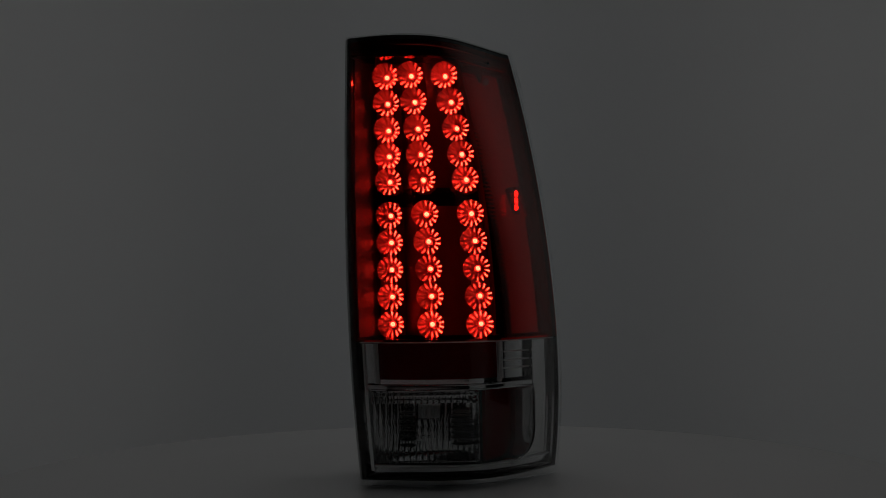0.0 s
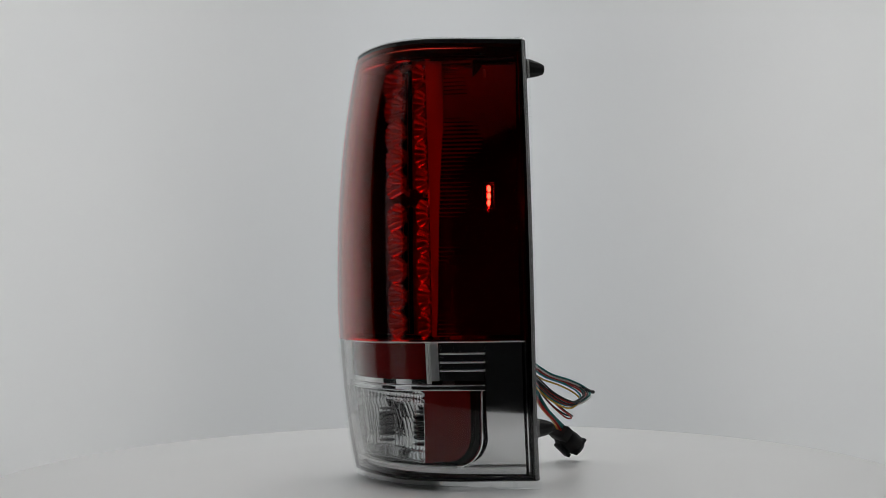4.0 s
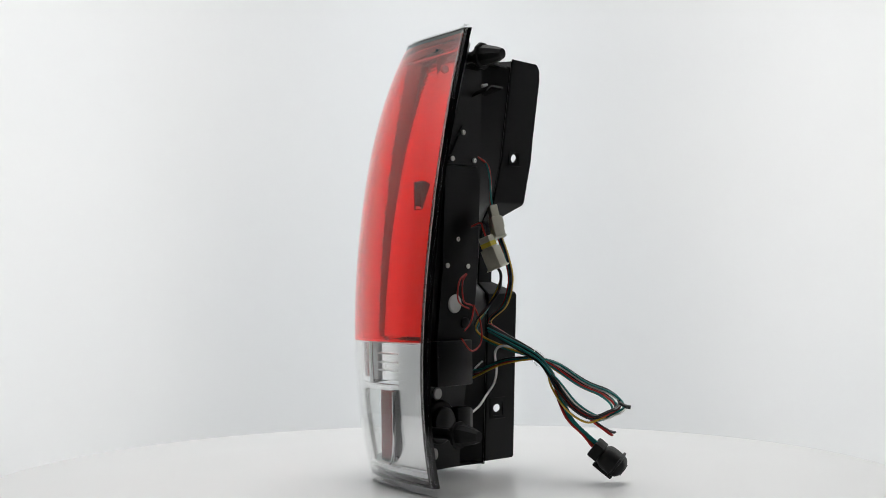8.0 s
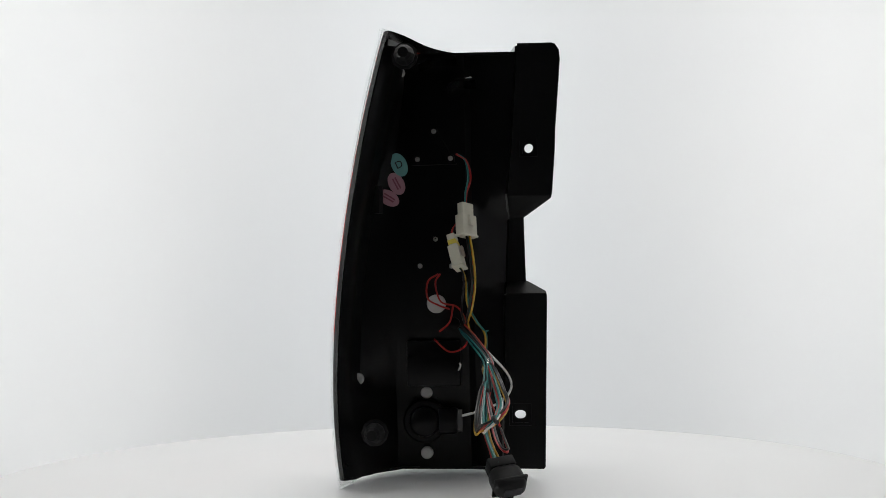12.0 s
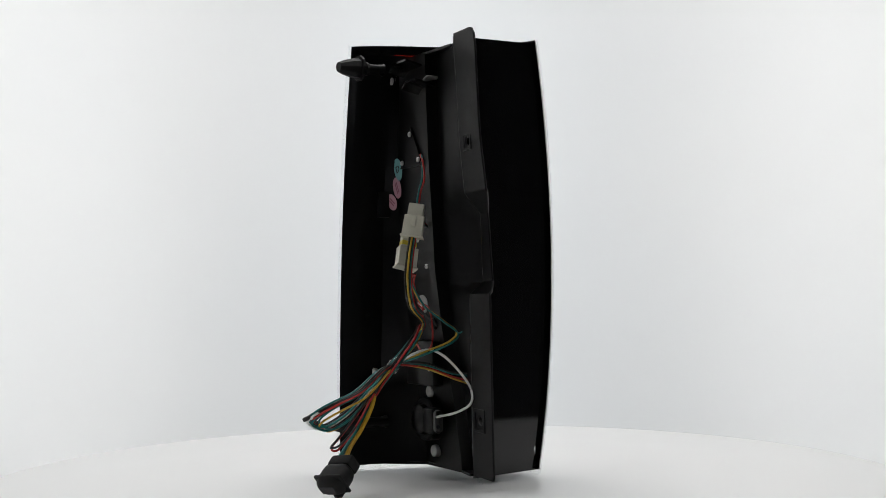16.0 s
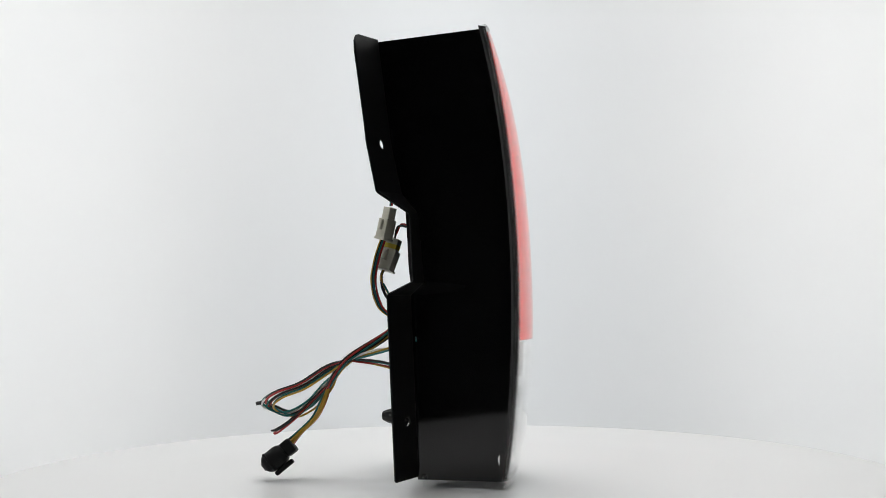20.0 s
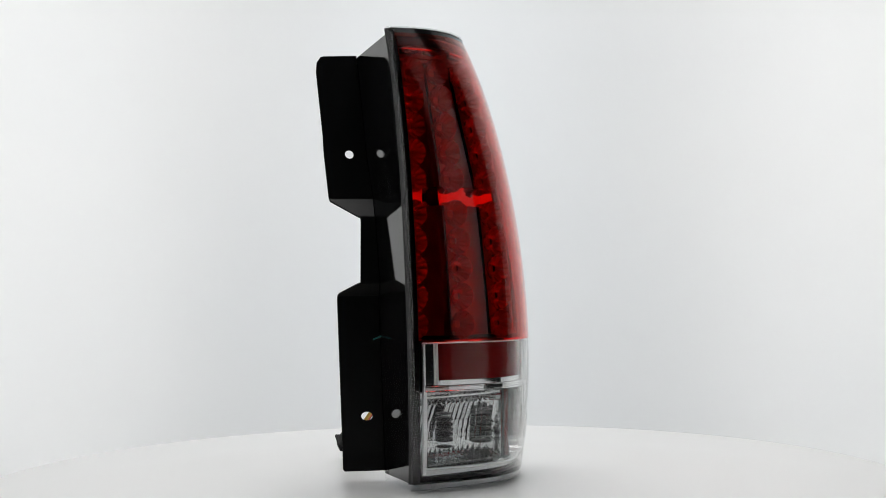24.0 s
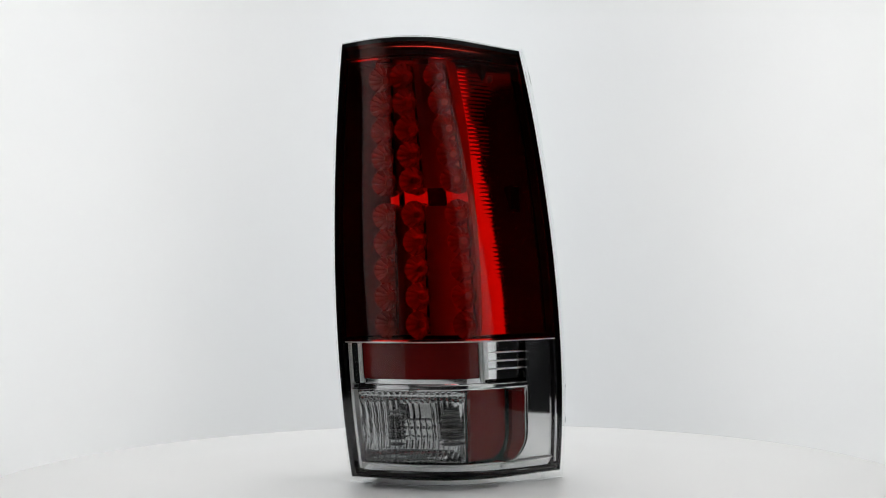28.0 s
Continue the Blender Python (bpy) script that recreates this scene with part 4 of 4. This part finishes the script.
    # white lead to the reversing bulb
    wire([(27, 104, -90), (14, 84, -80), (0, 66, -76), (-16, 60, -84), (-36, 64, -104), (-44, 62, -120), (-40, 52, -134), (-22, 42, -144), (1.5, 29, -150)], W_WHITE, 0.0014, "white wire")
    wire([(8, 34, -100), (10, 40, -94), (13, 42, -92)], W_WHITE, 0.0010)
    # strands that wind round the loom's core
    for k, matl in enumerate((W_GREEN, W_BLACK, W_RED, W_GREEN, W_YELLOW, W_BLACK, W_GREEN)):
        pts = []
        for q, c in enumerate(loom_pts):
            an = 2 * math.pi * k / 7 + 0.5 * q
            pts.append(tuple((c + Vector((0.8 * math.cos(an), -0.55 * math.cos(an), math.sin(an))) * 0.0046) * 1000))
        wire(pts, matl)
    # loops of spare wire, opened sideways and tied at the loom
    side = Vector((-0.752, 0.659, 0))
    cols = (W_GREEN, W_BLACK, W_RED, W_YELLOW, W_GREEN, W_RED, W_BLACK, W_GREEN, W_WHITE, W_BLACK, W_BLACK)
    for k, matl in enumerate(cols):
        a, b, c = rnd.uniform(-2, 2), rnd.uniform(-3, 3), rnd.uniform(-8, 2)
        w = rnd.uniform(6, 18)
        reach = 1.0 - 0.03 * (k % 4)

        def at(x, y, z, o):
            p = Vector((27 + (x - 27) * reach + a, 101 + (y - 101) * reach + b, z + c)) + side * (o * w)
            return tuple(p)

        wire([(28, 102, -88), at(42, 118, -95, 0.4), at(61, 141, -113, 0.8), at(78, 161, -122, 0.9), at(89, 173, -130, 0.55), at(93, 177, -137, 0.0), at(89, 172, -142, -0.55),
              at(78, 159, -147, -0.85), at(61, 139, -135, -0.8), at(46, 121, -113, -0.4), (36, 110, -101)], matl)
    for matl, d in ((W_RED, 0), (W_BLACK, 3)):
        wire([(42, 114, -110), (56, 132 + d, -133), (68, 152 + d, -154), (74, 166 + d, -164), (72, 172 + d, -168 + d), (66, 168, -166 + d), (56, 148, -148), (44, 117, -115)], matl)
    part("wire_end", bm_tube([mm(90, 176, -133), mm(94, 181, -136), mm(96, 186, -137)], 0.0022, 8, 3), W_BLACK, loom, "black shrink end")
    # leads to the plug
    for matl, dx, dy in ((W_GREEN, 1, 0), (W_GREEN, 2, 2), (W_YELLOW, -2, 1), (W_YELLOW, -3, -1), (W_ORANGE, -1, -2), (W_RED, 0, -3)):
        wire([(45 + dx * 0.4, 117 + dy * 0.4, -115), (50 + dx, 122 + dy, -132), (58 + dx, 130 + dy, -152), (65 + dx, 145 + dy, -168), (69 + dx * 1.8, 157 + dy * 2, -180)], matl, 0.0015)


def build_connectors(lamp):
    def at(top, bottom, spin):
        a, b = Vector(top) / 1000, Vector(bottom) / 1000
        m = Matrix.Translation((a + b) / 2) @ (a - b).to_track_quat("Z", "Y").to_matrix().to_4x4() @ pose(0, 0, 0, 0, 0, spin)
        return m, (a - b).length

    for top, bottom, spin, tape in (((13.7, 54.8, 79), (18.6, 62, 42), 40, False), ((25.5, 45.5, 45), (26.5, 59.5, 9), 40, True)):
        m, L = at(top, bottom, spin)
        sh = part("connector", bm_box(0.0215, 0.0115, L * 0.60, m @ pose(0, 0, -L * 0.17), 0.0009), M_WHITE, lamp, "ivory wire connector housing")
        part("insert", bm_box(0.0165, 0.0085, L * 0.40, m @ pose(0, 0, L * 0.28), 0.0008), M_WHITE, sh, "ivory connector insert")
        part("lip", bm_box(0.0245, 0.0130, 0.0022, m @ pose(0, 0, -L * 0.46), 0.0006, 1), M_WHITE, sh)
        part("latch", bm_box(0.0060, 0.0035, L * 0.30, m @ pose(0, 0.0070, -L * 0.05), 0.0006, 1), M_WHITE, sh, "small latch")
        if tape:
            part("marker_tape", bm_box(0.0170, 0.0090, L * 0.14, m @ pose(0, 0, L * 0.24), 0.0004, 1), M_YELLOW, sh, "yellow marker tape")
    # oval black plug resting on the table
    a, b = mm(64, 153, -180), mm(74, 184, -206)
    m = Matrix.Translation((a + b) / 2) @ (b - a).to_track_quat("Z", "Y").to_matrix().to_4x4() @ pose(0, 0, 0, 0, 0, 8)
    plug = part("plug", bm_box(0.033, 0.0225, 0.030, m @ pose(0, 0, 0.004), 0.0095, 4), M_RUBBER, lamp, "black plastic multi-pin plug")
    part("plug_neck", bm_box(0.027, 0.017, 0.012, m @ pose(0, 0, -0.015), 0.002, 2), M_RUBBER, plug)
    part("plug_latch", bm_box(0.010, 0.005, 0.024, m @ pose(0, -0.0138, 0.002), 0.0015, 2), M_RUBBER, plug, "latch")
    part("plug_collar", bm_box(0.0340, 0.0235, 0.0032, m @ pose(0, 0, 0.010), 0.0015, 2), M_RUBBER, plug)
    # a black slab paints the shade of the opening; the plug is solid
    part("plug_mouth_patch", bm_box(0.018, 0.009, 0.001, m @ pose(0, 0, 0.0190), 0.0004, 1), M_INK_HOLE, plug, "black patch in place of the plug's shaded opening")


build_lower(LAMP)
build_side_chrome(LAMP)
build_channels(LAMP)
front_parts = set(LAMP.children)
build_back(LAMP)
build_wiring(LAMP)
build_connectors(LAMP)
for piece in LAMP.children:
    if piece not in front_parts:
        piece.matrix_basis = BACK_TURN @ piece.matrix_basis


def motions():
    """The table turns evenly with the lamp on it; the diode strips sink and swing away in place of going out."""
    rate = -13.4104
    times = [float(t) for t in range(29)]
    walk(TABLE, [(t, pose(0, 0, 0, 0, 0, rate * (t - 1.5))) for t in times])
    walk(LAMP, [(t, pose(0, 0, 0.2195, 0, 0, rate * (t - 1.5))) for t in times])
    fade = ((0.0, 0.0, 0), (0.5, 0.3, 0), (1.0, 1.2, 0), (1.5, 2.8, 0), (2.0, 4.4, 0), (2.5, 5.6, 0), (3.0, 6.8, 0), (3.5, 8.0, 10),
            (4.0, 8.0, 60), (4.5, 8.0, 120), (5.0, 8.0, 180), (28.0, 8.0, 180))
    for bar, m, sink in BARS:
        walk(bar, [(t, m @ pose(0, sink * d / 1000, 0, 0, 0, a)) for t, d, a in fade])


motions()
